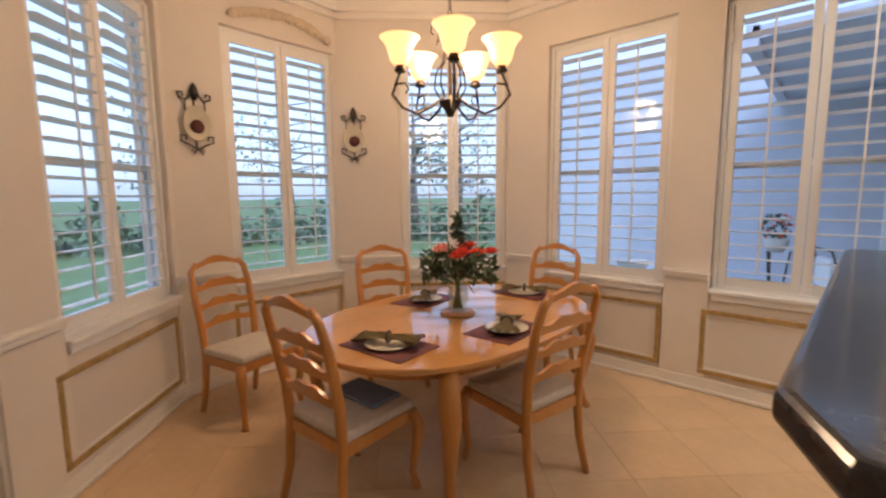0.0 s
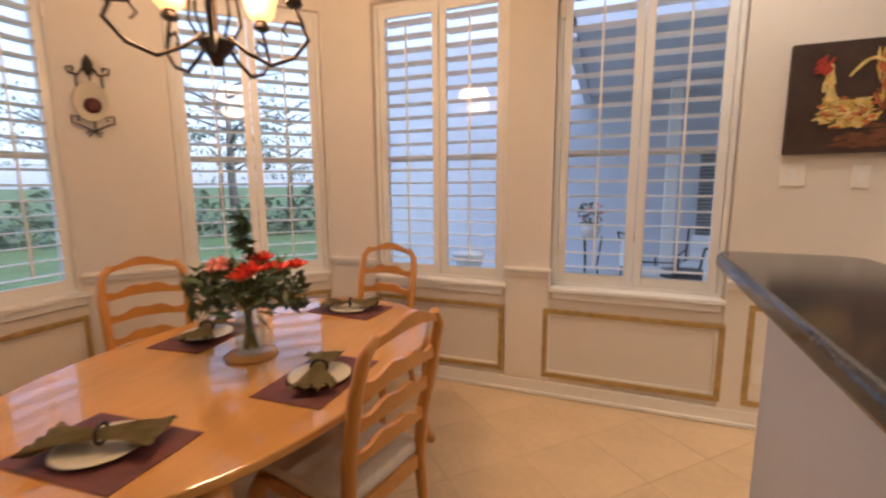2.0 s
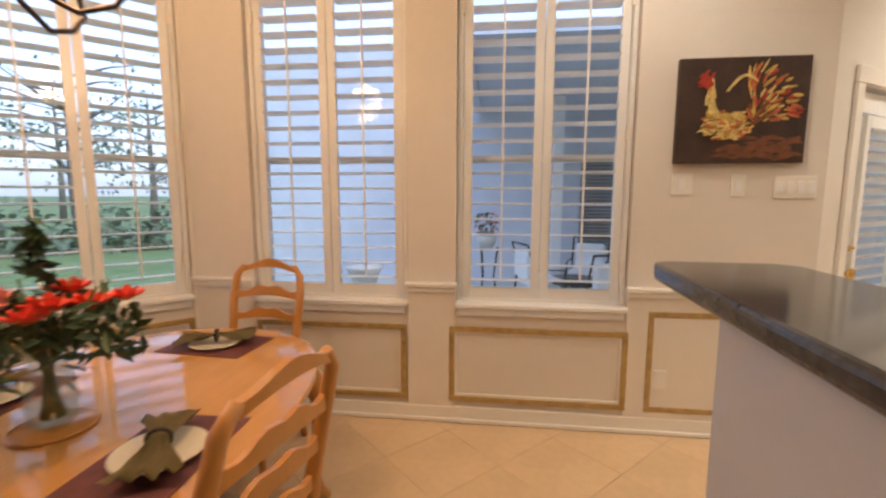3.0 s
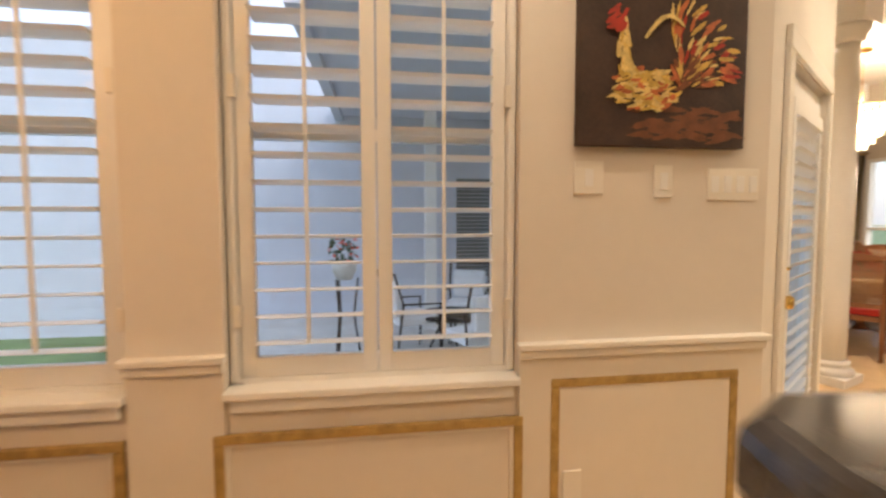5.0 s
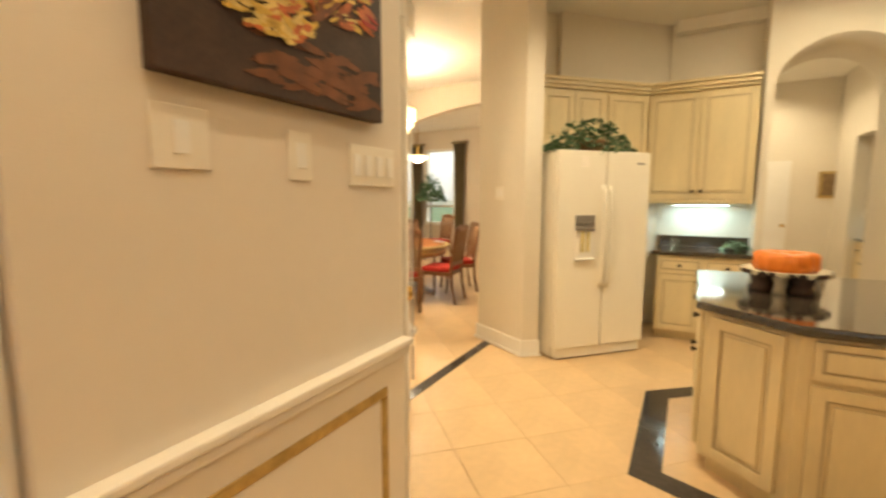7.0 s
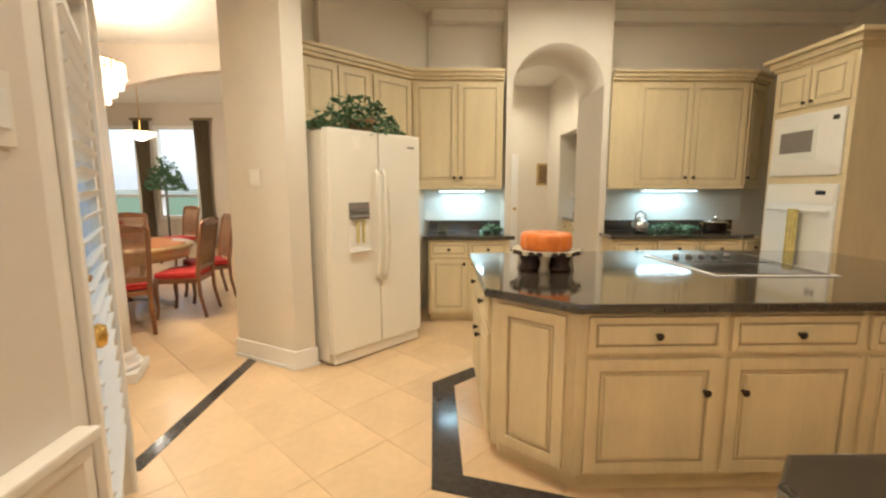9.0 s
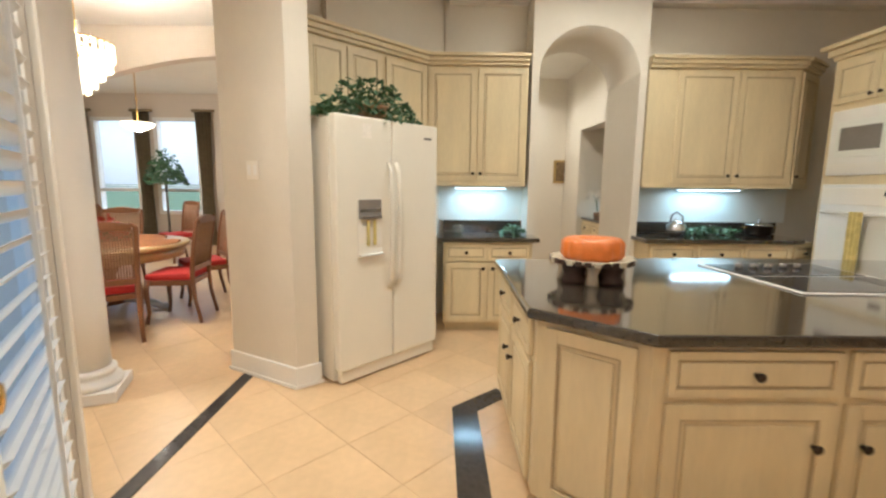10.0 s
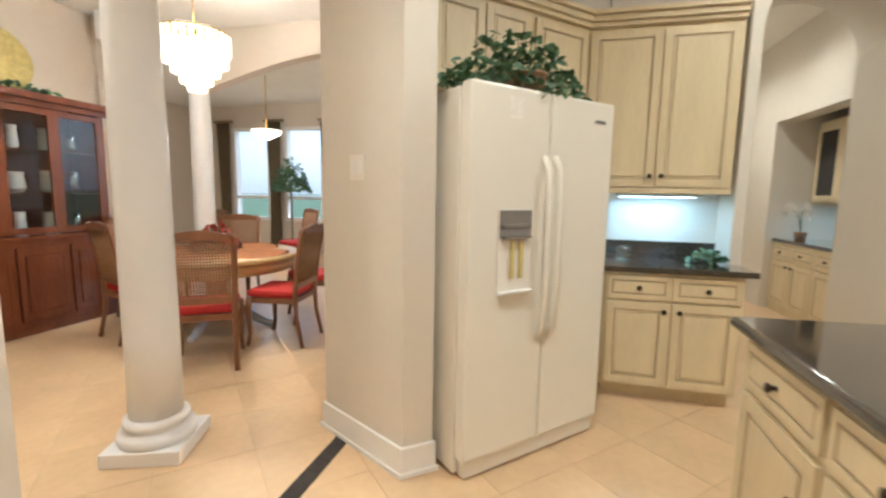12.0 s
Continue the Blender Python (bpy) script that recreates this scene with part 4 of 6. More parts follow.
# ---- ceiling lights ----
CANS = [(3.2, 3.2), (4.6, 4.9), (5.6, 3.4), (5.6, 1.6), (4.3, 1.2), (2.6, 1.0), (9.0, 3.0), (10.2, 3.1), (5.2, 7.3), (8.6, 7.0), (10.0, 9.5), (2.2, 4.4)]
BRIGHT = {(3.2, 3.2): 34, (2.6, 1.0): 14, (4.6, 4.9): 120, (5.2, 7.3): 92, (9.0, 3.0): 60, (10.2, 3.1): 60, (8.6, 7.0): 45, (10.0, 9.5): 45, (5.6, 3.4): 12, (5.6, 1.6): 20, (2.2, 4.4): 46}
for x, y in CANS:
    t = thing("downlight", "round recessed ceiling downlight, lit", "downlight", (x, y, CEIL), 0, group="recessed downlights")
    bm = BM()
    lathe(bm, [(0.065, -0.006), (0.085, -0.008), (0.09, -0.002), (0.09, 0.0)], 20)
    part("ring", bm, M_WHITE, t)
    bm = BM()
    lathe(bm, [(0.0, -0.004), (0.062, -0.003), (0.064, -0.001)], 16)
    part("lens", bm, M_CANGLOW, t)
    l = new("downlight_lamp", bpy.data.lights.new("downlight_lamp", "SPOT"))
    l.data.energy, l.data.color, l.data.spot_size, l.data.spot_blend, l.data.shadow_soft_size = BRIGHT.get((x, y), 28), (1.0, 0.83, 0.60), radians(150), 0.8, 0.06
    l.location = (x, y, CEIL - 0.02)
t = thing("ceiling_fixture", "long fluorescent ceiling fixture over the island", "ceiling light", (6.0, 3.05, CEIL), 0)
bm = BM()
box(bm, -0.13, 0.13, -0.65, 0.65, -0.06, 0.0, bev=0.006)
part("housing", bm, M_WHITE, t)
bm = BM()
box(bm, -0.11, 0.11, -0.62, 0.62, -0.072, -0.061, bev=0.004)
part("diffuser", bm, M_CANGLOW, t)
area_lamp("fixture_lamp", pose(6.0, 3.05, CEIL - 0.08, 0, 0, 0), 10, (1.0, 0.86, 0.62), 0.25, 1.25)

# ---- floor inlays ----
bm = BM()
prism(bm, [(4.38, 5.855), (5.83, 5.84), (5.86, 5.925), (4.38, 5.945)], -0.002, 0.0045)
solid("threshold_inlay", bm, M_INLAY, "dark stone threshold strip across the floor", "floor inlay", kind="structure")
bm = BM()
outer = [(5.61, 4.09), (5.347, 4.401), (4.215, 4.40), (3.93, 3.55), (3.93, 1.6)]
inner = [(5.50, 4.02), (5.30, 4.245), (4.31, 4.245), (4.07, 3.53), (4.07, 1.6)]
for k in range(4):
    prism(bm, [outer[k], outer[k + 1], inner[k + 1], inner[k]], -0.002, 0.0045)
solid("island_inlay", bm, M_INLAY, "dark polished stone border in the floor round the island", "floor inlay", kind="structure")
# base board on the pier
bm = BM()
for a, b in (((5.601, 5.458), (5.928, 6.039)), ((5.70, 5.335), (5.601, 5.458))):
    a, b = Vector(b), Vector(a)
    n = (b - a).normalized()
    tn = math.degrees(math.atan2(n.y, n.x))
    ln = (b - a).length
    box(bm, -0.015, ln + 0.015, -0.018, 0.0, 0.003, 0.15, at((a.x, a.y), tn), bev=0.005)
    box(bm, -0.025, ln + 0.025, -0.03, -0.0185, 0.003, 0.025, at((a.x, a.y), tn))
solid("baseboard_pier", bm, M_WHITE, "white base board round the pier", "baseboard", kind="structure")

# ---- painting, switches, wall plates ----
pic = thing("painting", "unframed canvas with ochre and rust brush shapes on dark brown", "painting", (2.342, 5.10, 1.665), 0)
pic.scale = (0.952, 1.0, 0.957)
bm = BM()
box(bm, 0, 0.71, -0.04, -0.001, 0, 0.60, bev=0.003)
part("canvas", bm, M_DARK, pic)


def blob(t, name, material, cx, cz, rx, rz, wob, seed, y=-0.0415, turn=0.0):
    rnd = random.Random(seed)
    bm = BM()
    n = 26
    vs = []
    for i in range(n):
        a = 2 * math.pi * i / n
        r = 1 + wob * rnd.uniform(-1, 1)
        u, v = rx * r * math.cos(a), rz * r * math.sin(a)
        vs.append(bm.verts.new((cx + u * math.cos(turn) - v * math.sin(turn), y, cz + u * math.sin(turn) + v * math.cos(turn))))
    f = bm.faces.new(vs)
    r = bmesh.ops.extrude_face_region(bm, geom=[f])
    bmesh.ops.translate(bm, vec=(0, 0.0012, 0), verts=[v for v in r["geom"] if isinstance(v, bmesh.types.BMVert)])
    bmesh.ops.recalc_face_normals(bm, faces=bm.faces[:])
    part(name, bm, material, t)


rnd = random.Random(8)
M_STRAW = mat("straw_paint", (0.66, 0.50, 0.17), 0.55, vary=0.4, scale=30)
M_UMBER = mat("umber_paint", (0.16, 0.055, 0.02), 0.6, vary=0.4, scale=20)
strokes = []
# warm brown ground, a rounded pale mass with a rising stem, and a fan of rust plumes
for k in range(46):
    strokes.append((M_UMBER, rnd.uniform(0.24, 0.66), rnd.uniform(0.03, 0.15), rnd.uniform(0.03, 0.07), rnd.uniform(0.006, 0.014), rnd.uniform(-0.2, 0.3)))
for k in range(120):
    u, r = rnd.uniform(0.05, 1.75), rnd.uniform(0.03, 0.30)
    tint = rnd.choice((M_RUST, M_RUST, M_RUST, M_UMBER, M_REDP, M_OCHRE, M_STRAW) if r > 0.12 else (M_RUST, M_OCHRE, M_UMBER))
    strokes.append((tint, 0.40 + r * math.cos(u) * 0.95, 0.23 + r * math.sin(u) * 1.08, rnd.uniform(0.018, 0.045), rnd.uniform(0.004, 0.011), u + 0.5 - 3.2 * r + rnd.uniform(-0.25, 0.25)))
for k in range(120):
    a, r = rnd.uniform(0, 6.28), math.sqrt(rnd.random())
    strokes.append((rnd.choice((M_STRAW, M_STRAW, M_STRAW, M_OCHRE, M_OCHRE, M_RUST)), 0.27 + 0.14 * r * math.cos(a), 0.22 + 0.085 * r * math.sin(a), rnd.uniform(0.014, 0.034), rnd.uniform(0.005, 0.010), 0.15 + rnd.uniform(-0.6, 0.6)))
for k in range(50):
    u = rnd.random()
    strokes.append((rnd.choice((M_STRAW, M_STRAW, M_OCHRE)), 0.175 + 0.03 * rnd.uniform(-1, 1) * (1.3 - u), 0.28 + 0.18 * u, rnd.uniform(0.012, 0.03), rnd.uniform(0.005, 0.009), 1.75 + rnd.uniform(-0.3, 0.3)))
for k in range(22):
    strokes.append((M_REDP, 0.145 + rnd.uniform(-0.035, 0.035), 0.475 + rnd.uniform(-0.045, 0.05), rnd.uniform(0.012, 0.022), rnd.uniform(0.006, 0.011), rnd.uniform(0.2, 1.6)))
for k in range(14):
    u = k / 13
    strokes.append((M_STRAW, 0.27 + 0.14 * u, 0.42 + 0.075 * math.sin(2.4 * u), 0.018, 0.007, 0.9 - 1.6 * u))
for k, (tint, x, z, rx, rz, ang) in enumerate(strokes):
    blob(pic, "brush_stroke", tint, min(max(x, 0.055), 0.655), min(max(z, 0.035), 0.56), rx, rz, 0.22, 100 + k, -0.0412 - 0.00003 * k, ang)


def switch_plate(x, z, w, toggles, place=None, turn=0.0):
    t = thing("switch_plate", "cream wall switch plate", "switch", place or (x + NX, 5.0 + NY, z), turn, group="switch plates")
    bm = BM()
    box(bm, 0, w, -0.008, -0.0005, 0, 0.125, bev=0.003)
    part("plate", bm, M_PLAST, t)
    for k in range(toggles):
        bm = BM()
        c = w * (k + 0.5) / toggles
        box(bm, c - 0.016, c + 0.016, -0.012, -0.0081, 0.03, 0.095, bev=0.002)
        part("rocker", bm, M_WHITE, t)


switch_plate(1.793, 1.487, 0.118, 1), switch_plate(2.12, 1.477, 0.077, 1), switch_plate(2.35, 1.468, 0.223, 4)
pd = (Vector((5.928, 6.039)) - Vector((5.601, 5.458))).normalized()
switch_plate(0, 0, 0.12, 2, (5.601 + pd.x * 0.40, 5.458 + pd.y * 0.40, 1.42), math.degrees(math.atan2(-pd.y, -pd.x)))
ot = thing("wall_outlet", "cream duplex outlet in the wainscot panel", "outlet", (1.76 + NX, 5.0 + NY, 0.30), 0)
bm = BM()
box(bm, 0, 0.075, -0.024, -0.0165, 0, 0.12, bev=0.003)
part("plate", bm, M_PLAST, ot)


def plate_hanger(place, turn):
    t = thing("wall_plate", "decorative plate in a wrought iron scroll hanger", "wall plate", place, turn, group="wall plates")
    bm = BM()
    lathe(bm, [(0.0, 0.012), (0.06, 0.014), (0.095, 0.028), (0.10, 0.03), (0.095, 0.022), (0.06, 0.004), (0.0, 0.002)], 28)
    d = part("plate", bm, M_PLATE, t)
    d.rotation_euler, d.location, d.scale = (radians(90), 0, 0), (0, -0.01, 0.0), (0.85, 1.15, 1)
    bm = BM()
    lathe(bm, [(0.0, 0.0), (0.045, 0.002), (0.0, 0.004)], 14)
    d2 = part("motif", bm, M_MAT, t)
    d2.rotation_euler, d2.location = (radians(90), 0, 0), (0.005, -0.026, -0.02)
    bm = BM()
    for s in (-1, 1):
        tube(bm, [(s * 0.015, -0.02, 0.20), (s * 0.05, -0.02, 0.15), (s * 0.095, -0.02, 0.16), (s * 0.10, -0.02, 0.19), (s * 0.07, -0.02, 0.195), (s * 0.07, -0.02, 0.17)], 0.006, 6)
        tube(bm, [(s * 0.06, -0.02, 0.15), (s * 0.062, -0.02, 0.08)], 0.005, 6)
        tube(bm, [(s * 0.0, -0.03, -0.17), (s * 0.05, -0.03, -0.14), (s * 0.10, -0.03, -0.12), (s * 0.10, -0.03, -0.08), (s * 0.065, -0.03, -0.085), (s * 0.07, -0.03, -0.11)], 0.006, 6)
        tube(bm, [(0, -0.03, -0.165), (s * 0.03, -0.03, -0.20), (s * 0.04, -0.03, -0.175), (s * 0.02, -0.03, -0.17)], 0.005, 6)
    tube(bm, [(0, -0.004, -0.17), (0, -0.002, 0.22)], 0.006, 6)
    tube(bm, [(0, -0.02, 0.15), (0, -0.02, 0.2), (0, -0.02, 0.235), (0, -0.02, 0.265)], [0.012, 0.03, 0.022, 0.003], 8)
    part("iron_scroll", bm, M_IRON, t, "black iron scrollwork")
    return t


pl, tn = wall_frame(P3, P2, 0.19, 2.06)
wp = plate_hanger(pl, tn)
wp.scale = (1.12, 1.0, 1.12)
pl, tn = wall_frame(P2, P1, 0.15, 2.06)
copy_thing(wp, at(pl, tn))
pl, tn = wall_frame(P3, P2, W2S, 2.88)
vo = thing("window_ornament", "carved plaster garland above the window", "ornament", pl, tn)
rnd = random.Random(5)
for k in range(24):
    u = -0.42 + 0.84 * k / 23
    bm = BM()
    z = 0.14 - 0.5 * u * u
    bmesh.ops.create_icosphere(bm, subdivisions=2, radius=1, matrix=pose(u, -0.03, z, 0, rnd.uniform(0, 90), 0) @ Matrix.Diagonal((0.04, 0.025, 0.028 + 0.02 * rnd.random(), 1)))
    for v in bm.verts:
        v.co += Vector((1, 0.4, 1)) * 0.008 * noise.noise(v.co * 60)
    part("carved_leaf", bm, M_PINKP, vo)

# ---- on the breakfast table ----
vs_ = thing("flower_vase", "clear glass vase of pink and coral roses with dark foliage", "vase", (-0.05, 3.53, TBZ), 0)
bm = BM()
lathe(bm, [(0.11, 0.0005), (0.115, 0.006), (0.11, 0.014), (0.0, 0.014)], 28)
part("wooden_coaster", bm, M_OAK, vs_)
bm = BM()
lathe(bm, [(0.045, 0.015), (0.06, 0.03), (0.072, 0.10), (0.062, 0.17), (0.045, 0.22), (0.062, 0.27), (0.06, 0.27), (0.043, 0.22), (0.058, 0.17), (0.067, 0.10), (0.055, 0.035), (0.0, 0.025)], 26)
part("glass", bm, M_VASE, vs_).visible_shadow = False
rnd = random.Random(11)
st, lf = BM(), BM()
for k in range(26):
    a, r = rnd.uniform(0, 6.28), rnd.uniform(0.02, 0.20)
    tube(st, [(0.03 * math.cos(a + 2), 0.03 * math.sin(a + 2), 0.04), (0.015 * math.cos(a), 0.015 * math.sin(a), 0.22), (r * 0.6 * math.cos(a), r * 0.6 * math.sin(a), 0.34), (r * math.cos(a), r * math.sin(a), 0.42 + rnd.uniform(-0.04, 0.06))], 0.004, 5)
for k in range(400):
    a = rnd.uniform(0, 6.28)
    top = k % 7 == 0
    r = (0.05 * rnd.random() if top else 0.25 * math.sqrt(rnd.random()))
    z = (rnd.uniform(0.46, 0.66) if top else rnd.uniform(0.26, 0.46) - 0.25 * r)
    m = pose(r * math.cos(a), r * math.sin(a), z, rnd.uniform(-70, 70), rnd.uniform(-70, 70), math.degrees(a) + rnd.uniform(-40, 40))
    s = rnd.uniform(0.016, 0.036)
    v4 = [lf.verts.new(m @ Vector(p)) for p in ((0, -s * 1.5, 0), (s * 0.5, 0, s * 0.15), (0, s * 1.5, 0), (-s * 0.5, 0, s * 0.15))]
    lf.faces.new((v4[0], v4[1], v4[2])), lf.faces.new((v4[0], v4[2], v4[3]))
tagged(part("stem_bundle", st, M_STEM, vs_), kind="stuff")
tagged(part("foliage", lf, M_LEAFD, vs_), kind="stuff")


def rose(x, y, z, s, material):
    bm = BM()
    for ring, (n, rr, h) in enumerate(((3, 0.35, 0.9), (5, 0.65, 0.8), (7, 1.0, 0.55))):
        for k in range(n):
            a = 2 * math.pi * k / n + ring
            c, q = math.cos(a), math.sin(a)
            pts = [(0.1 * c, 0.1 * q, 0)] + [(rr * math.cos(a + d) * f, rr * math.sin(a + d) * f, g) for d, f, g in ((-0.55, 0.8, h * 0.6), (-0.3, 1.0, h), (0.3, 1.0, h), (0.55, 0.8, h * 0.6))]
            bm.faces.new([bm.verts.new((x + s * px, y + s * py, z + s * pz)) for px, py, pz in pts])
    part("rose", bm, material, vs_)


for k, (x, y, z, s) in enumerate(((0.08, -0.05, 0.36, 0.05), (0.14, 0.02, 0.36, 0.045), (0.10, -0.12, 0.35, 0.042), (0.05, 0.05, 0.40, 0.04), (-0.08, -0.05, 0.38, 0.045), (-0.13, -0.02, 0.36, 0.04), (-0.03, -0.11, 0.37, 0.036), (-0.05, 0.10, 0.38, 0.04), (0.16, 0.12, 0.36, 0.04))):
    rose(x * 1.05, y * 1.1, z + 0.03, s * 1.35, M_CORAL if x > 0.02 else M_PINK)


def place_setting(x, y, turn):
    m = at((x + NX, y + NY, TBZ), turn)
    bm = BM()
    box(bm, -0.22, 0.22, -0.15, 0.15, 0.0006, 0.004, bev=0.0015)
    solid("placemat", bm, M_MAT, "burgundy patterned rectangular placemat on the table", "placemat", "place settings", place=m.translation, turn=turn)
    bm = BM()
    lathe(bm, [(0.0, 0.005), (0.07, 0.005), (0.12, 0.018), (0.125, 0.02), (0.12, 0.022), (0.07, 0.011), (0.0, 0.010)], 30)
    solid("dinner_plate", bm, M_PLATE, "sage rimmed dinner plate on a placemat", "plate", "place settings", place=m.translation, turn=turn)
    bm = BM()
    rnd = random.Random(int(1000 * abs(x)))
    n = 16
    rows = []
    for i in range(n + 1):
        u = i / n - 0.5
        w = 0.025 + 0.16 * abs(u) ** 1.2
        row = []
        for j in range(9):
            v = (j / 8 - 0.5) * 2
            row.append(bm.verts.new((u * 0.34, v * w, 0.024 + 0.035 * abs(math.sin(j * 1.7 + u * 4)) * (0.4 + abs(u)) + 0.02 * (1 - 2 * abs(u)))))
        rows.append(row)
    for a, b in zip(rows, rows[1:]):
        for j in range(8):
            bm.faces.new((a[j], a[j + 1], b[j + 1], b[j])).smooth = True
    r = bmesh.ops.solidify(bm, geom=bm.faces[:], thickness=0.004)
    nk = thing("napkin", "olive gathered napkin in a ring on a plate", "napkin", m.translation, turn + 25, "place settings")
    part("cloth", bm, M_NAPKIN, nk)
    bm = BM()
    tube(bm, [(0, 0.032 * math.cos(a), 0.05 + 0.028 * math.sin(a)) for a in [2 * math.pi * q / 16 for q in range(17)]], 0.006, 6)
    part("ring", bm, M_IRON, nk)


place_setting(-0.47, 2.72, 4), place_setting(-0.16, 3.34, 92), place_setting(-1.02, 3.56, -84), place_setting(-0.58, 4.22, 176)
# added thin pad: imitates blue window light falling on the near chair's seat
bm = BM()
box(bm, -0.17, 0.15, 0.02, 0.215, 0.486, 0.506, bev=0.009)
solid("seat_pad", bm, M_BLUE, "thin blue pad standing in for window light on a chair seat", "cushion", place=(0.0, 2.62, 0), turn=3)

# ---- counter things ----
bd = leafy("table_garland", "small green leaf garland on the counter", (7.08, 3.76, 0.915), 70, (0.10, 0.12), 0.06, M_LEAF, 0.03, seed=9)
bm = BM()
lathe(bm, [(0.05, 0), (0.06, 0.03), (0.055, 0.09), (0.03, 0.10), (0.0, 0.10)], 18)
solid("glass_jar", bm, M_VASE, "small round glass jar on the counter", "jar", place=(7.1, 4.30, 0.915))
bm = BM()
lathe(bm, [(0.05, 0), (0.085, 0.02), (0.10, 0.06), (0.085, 0.11), (0.04, 0.14), (0.02, 0.15), (0.02, 0.165), (0.0, 0.168)], 22)
ket = thing("kettle", "shiny chrome kettle on the counter", "kettle", (7.1, 2.12, 0.915), 20)
part("body", bm, M_STEEL, ket)
bm = BM()
tube(bm, [(-0.08, 0, 0.10), (-0.07, 0, 0.20), (0.0, 0, 0.235), (0.06, 0, 0.20), (0.07, 0, 0.12)], 0.009, 7)
part("handle", bm, M_GREY, ket)
leafy("table_garland", "low green leaf garland along the counter", (7.15, 1.72, 0.915), 120, (0.10, 0.30), 0.06, M_LEAF, 0.03, seed=12)
pot = thing("stock_pot", "dark lidded cooking pot on the counter", "pot", (7.15, 1.25, 0.915), 0)
bm = BM()
lathe(bm, [(0.10, 0), (0.12, 0.02), (0.125, 0.10), (0.128, 0.105)], 24)
part("body", bm, M_KNOB, pot)
bm = BM()
lathe(bm, [(0.128, 0.106), (0.10, 0.125), (0.03, 0.14), (0.012, 0.15), (0.02, 0.17), (0.0, 0.175)], 24)
part("lid", bm, M_STEEL, pot)
bm = BM()
for s in (-1, 1):
    tube(bm, [(0, s * 0.12, 0.08), (0.03, s * 0.155, 0.085), (-0.03, s * 0.155, 0.085), (0, s * 0.12, 0.08)], 0.007, 6)
part("grips", bm, M_BRASS, pot)

# ---- hall and pantry ----
pcab = thing("pantry_cabinet", "cream pantry base cabinet with drawers", "cabinet", (10.03, 2.10, 0), 180)
bm = BM()
box(bm, 0, 1.86, 0, 0.70, 0, 0.85)
part("body", bm, M_CAB, pcab)
for i in range(4):
    front(pcab, 0.02 + i * 0.455, 0.66, 0.44, 0.16, 0, (0.5, 0.5), True)
    front(pcab, 0.02 + i * 0.455, 0.10, 0.44, 0.53, 0, (0.9 if i % 2 == 0 else 0.1, 0.9))
counter("counter_top", [(8.16, 1.39), (8.16, 2.12), (10.04, 2.12), (10.04, 1.39)], 0.852, 0.892, "dark granite pantry counter top")
gc = thing("glass_cabinet", "cream upper cabinet with leaded glass doors", "cabinet", (10.03, 1.75, 0), 180)
bm = BM()
box(bm, 0, 1.86, 0, 0.36, 1.33, 1.36), box(bm, 0, 1.86, 0, 0.36, 2.22, 2.28), box(bm, 0, 0.03, 0, 0.36, 1.36, 2.22), box(bm, 1.83, 1.86, 0, 0.36, 1.36, 2.22)
part("body", bm, M_CAB, gc)
for i in range(4):
    bm = BM()
    x = 0.03 + i * 0.45
    for a0, a1, q0, q1 in ((x, x + 0.06, 1.36, 2.22), (x + 0.385, x + 0.445, 1.36, 2.22), (x + 0.06, x + 0.385, 1.36, 1.42), (x + 0.06, x + 0.385, 2.16, 2.22)):
        box(bm, a0, a1, -0.02, 0, q0, q1)
    d = part("door", bm, M_CAB, gc)
    bm = BM()
    box(bm, x + 0.06, x + 0.385, -0.012, -0.008, 1.42, 2.16)
    part("pane", bm, M_DGLASS, d)
area_lamp("pantry_lamp", pose(9.1, 1.58, 1.31, 0, 0, 0), 3, COOL, 1.2, 0.06)
orc = thing("orchid", "white orchid in a small pot on the pantry counter", "orchid", (9.75, 1.96, 0.893), 0)
bm = BM()
lathe(bm, [(0.05, 0), (0.065, 0.09), (0.06, 0.1), (0.0, 0.09)], 16)
part("pot", bm, M_CANE, orc)
bm = BM()
for k in range(3):
    tube(bm, [(0, 0, 0.09), (0.03 * k - 0.03, 0.02, 0.25), (0.10 * k - 0.12, 0.06, 0.36)], 0.004, 5)
part("stem_bundle", bm, M_STEM, orc)
rnd = random.Random(4)
for k in range(12):
    bm = BM()
    m = pose(rnd.uniform(-0.17, 0.17), rnd.uniform(-0.02, 0.12), rnd.uniform(0.24, 0.42), 70, 0, rnd.uniform(0, 360))
    for q in range(5):
        a = 2 * math.pi * q / 5
        bm.faces.new([bm.verts.new(m @ Vector(p)) for p in ((0, 0, 0), (0.045 * math.cos(a - 0.5), 0.045 * math.sin(a - 0.5), 0.01), (0.055 * math.cos(a), 0.055 * math.sin(a), 0.0), (0.045 * math.cos(a + 0.5), 0.045 * math.sin(a + 0.5), 0.01))])
    part("blossom", bm, M_PETAL, orc)
fp = thing("framed_print", "small dark framed print on the hall wall", "picture", (10.9, 2.40, 1.45), -90)
bm = BM()
box(bm, 0, 0.26, -0.025, -0.001, 0, 0.42, bev=0.004)
part("picture_frame", bm, M_GILT, fp)
bm = BM()
box(bm, 0.04, 0.22, -0.029, -0.0255, 0.04, 0.38)
part("print", bm, M_SIGN, fp)
hd = thing("door_2", "closed cream panelled door at the end of the hall", "door", (10.9, 3.56, 0), -90, kind="structure")
bm = BM()
box(bm, 0.04, 0.80, -0.03, -0.001, 0.004, 2.05, bev=0.004)
part("door_leaf", bm, M_WHITE, hd)
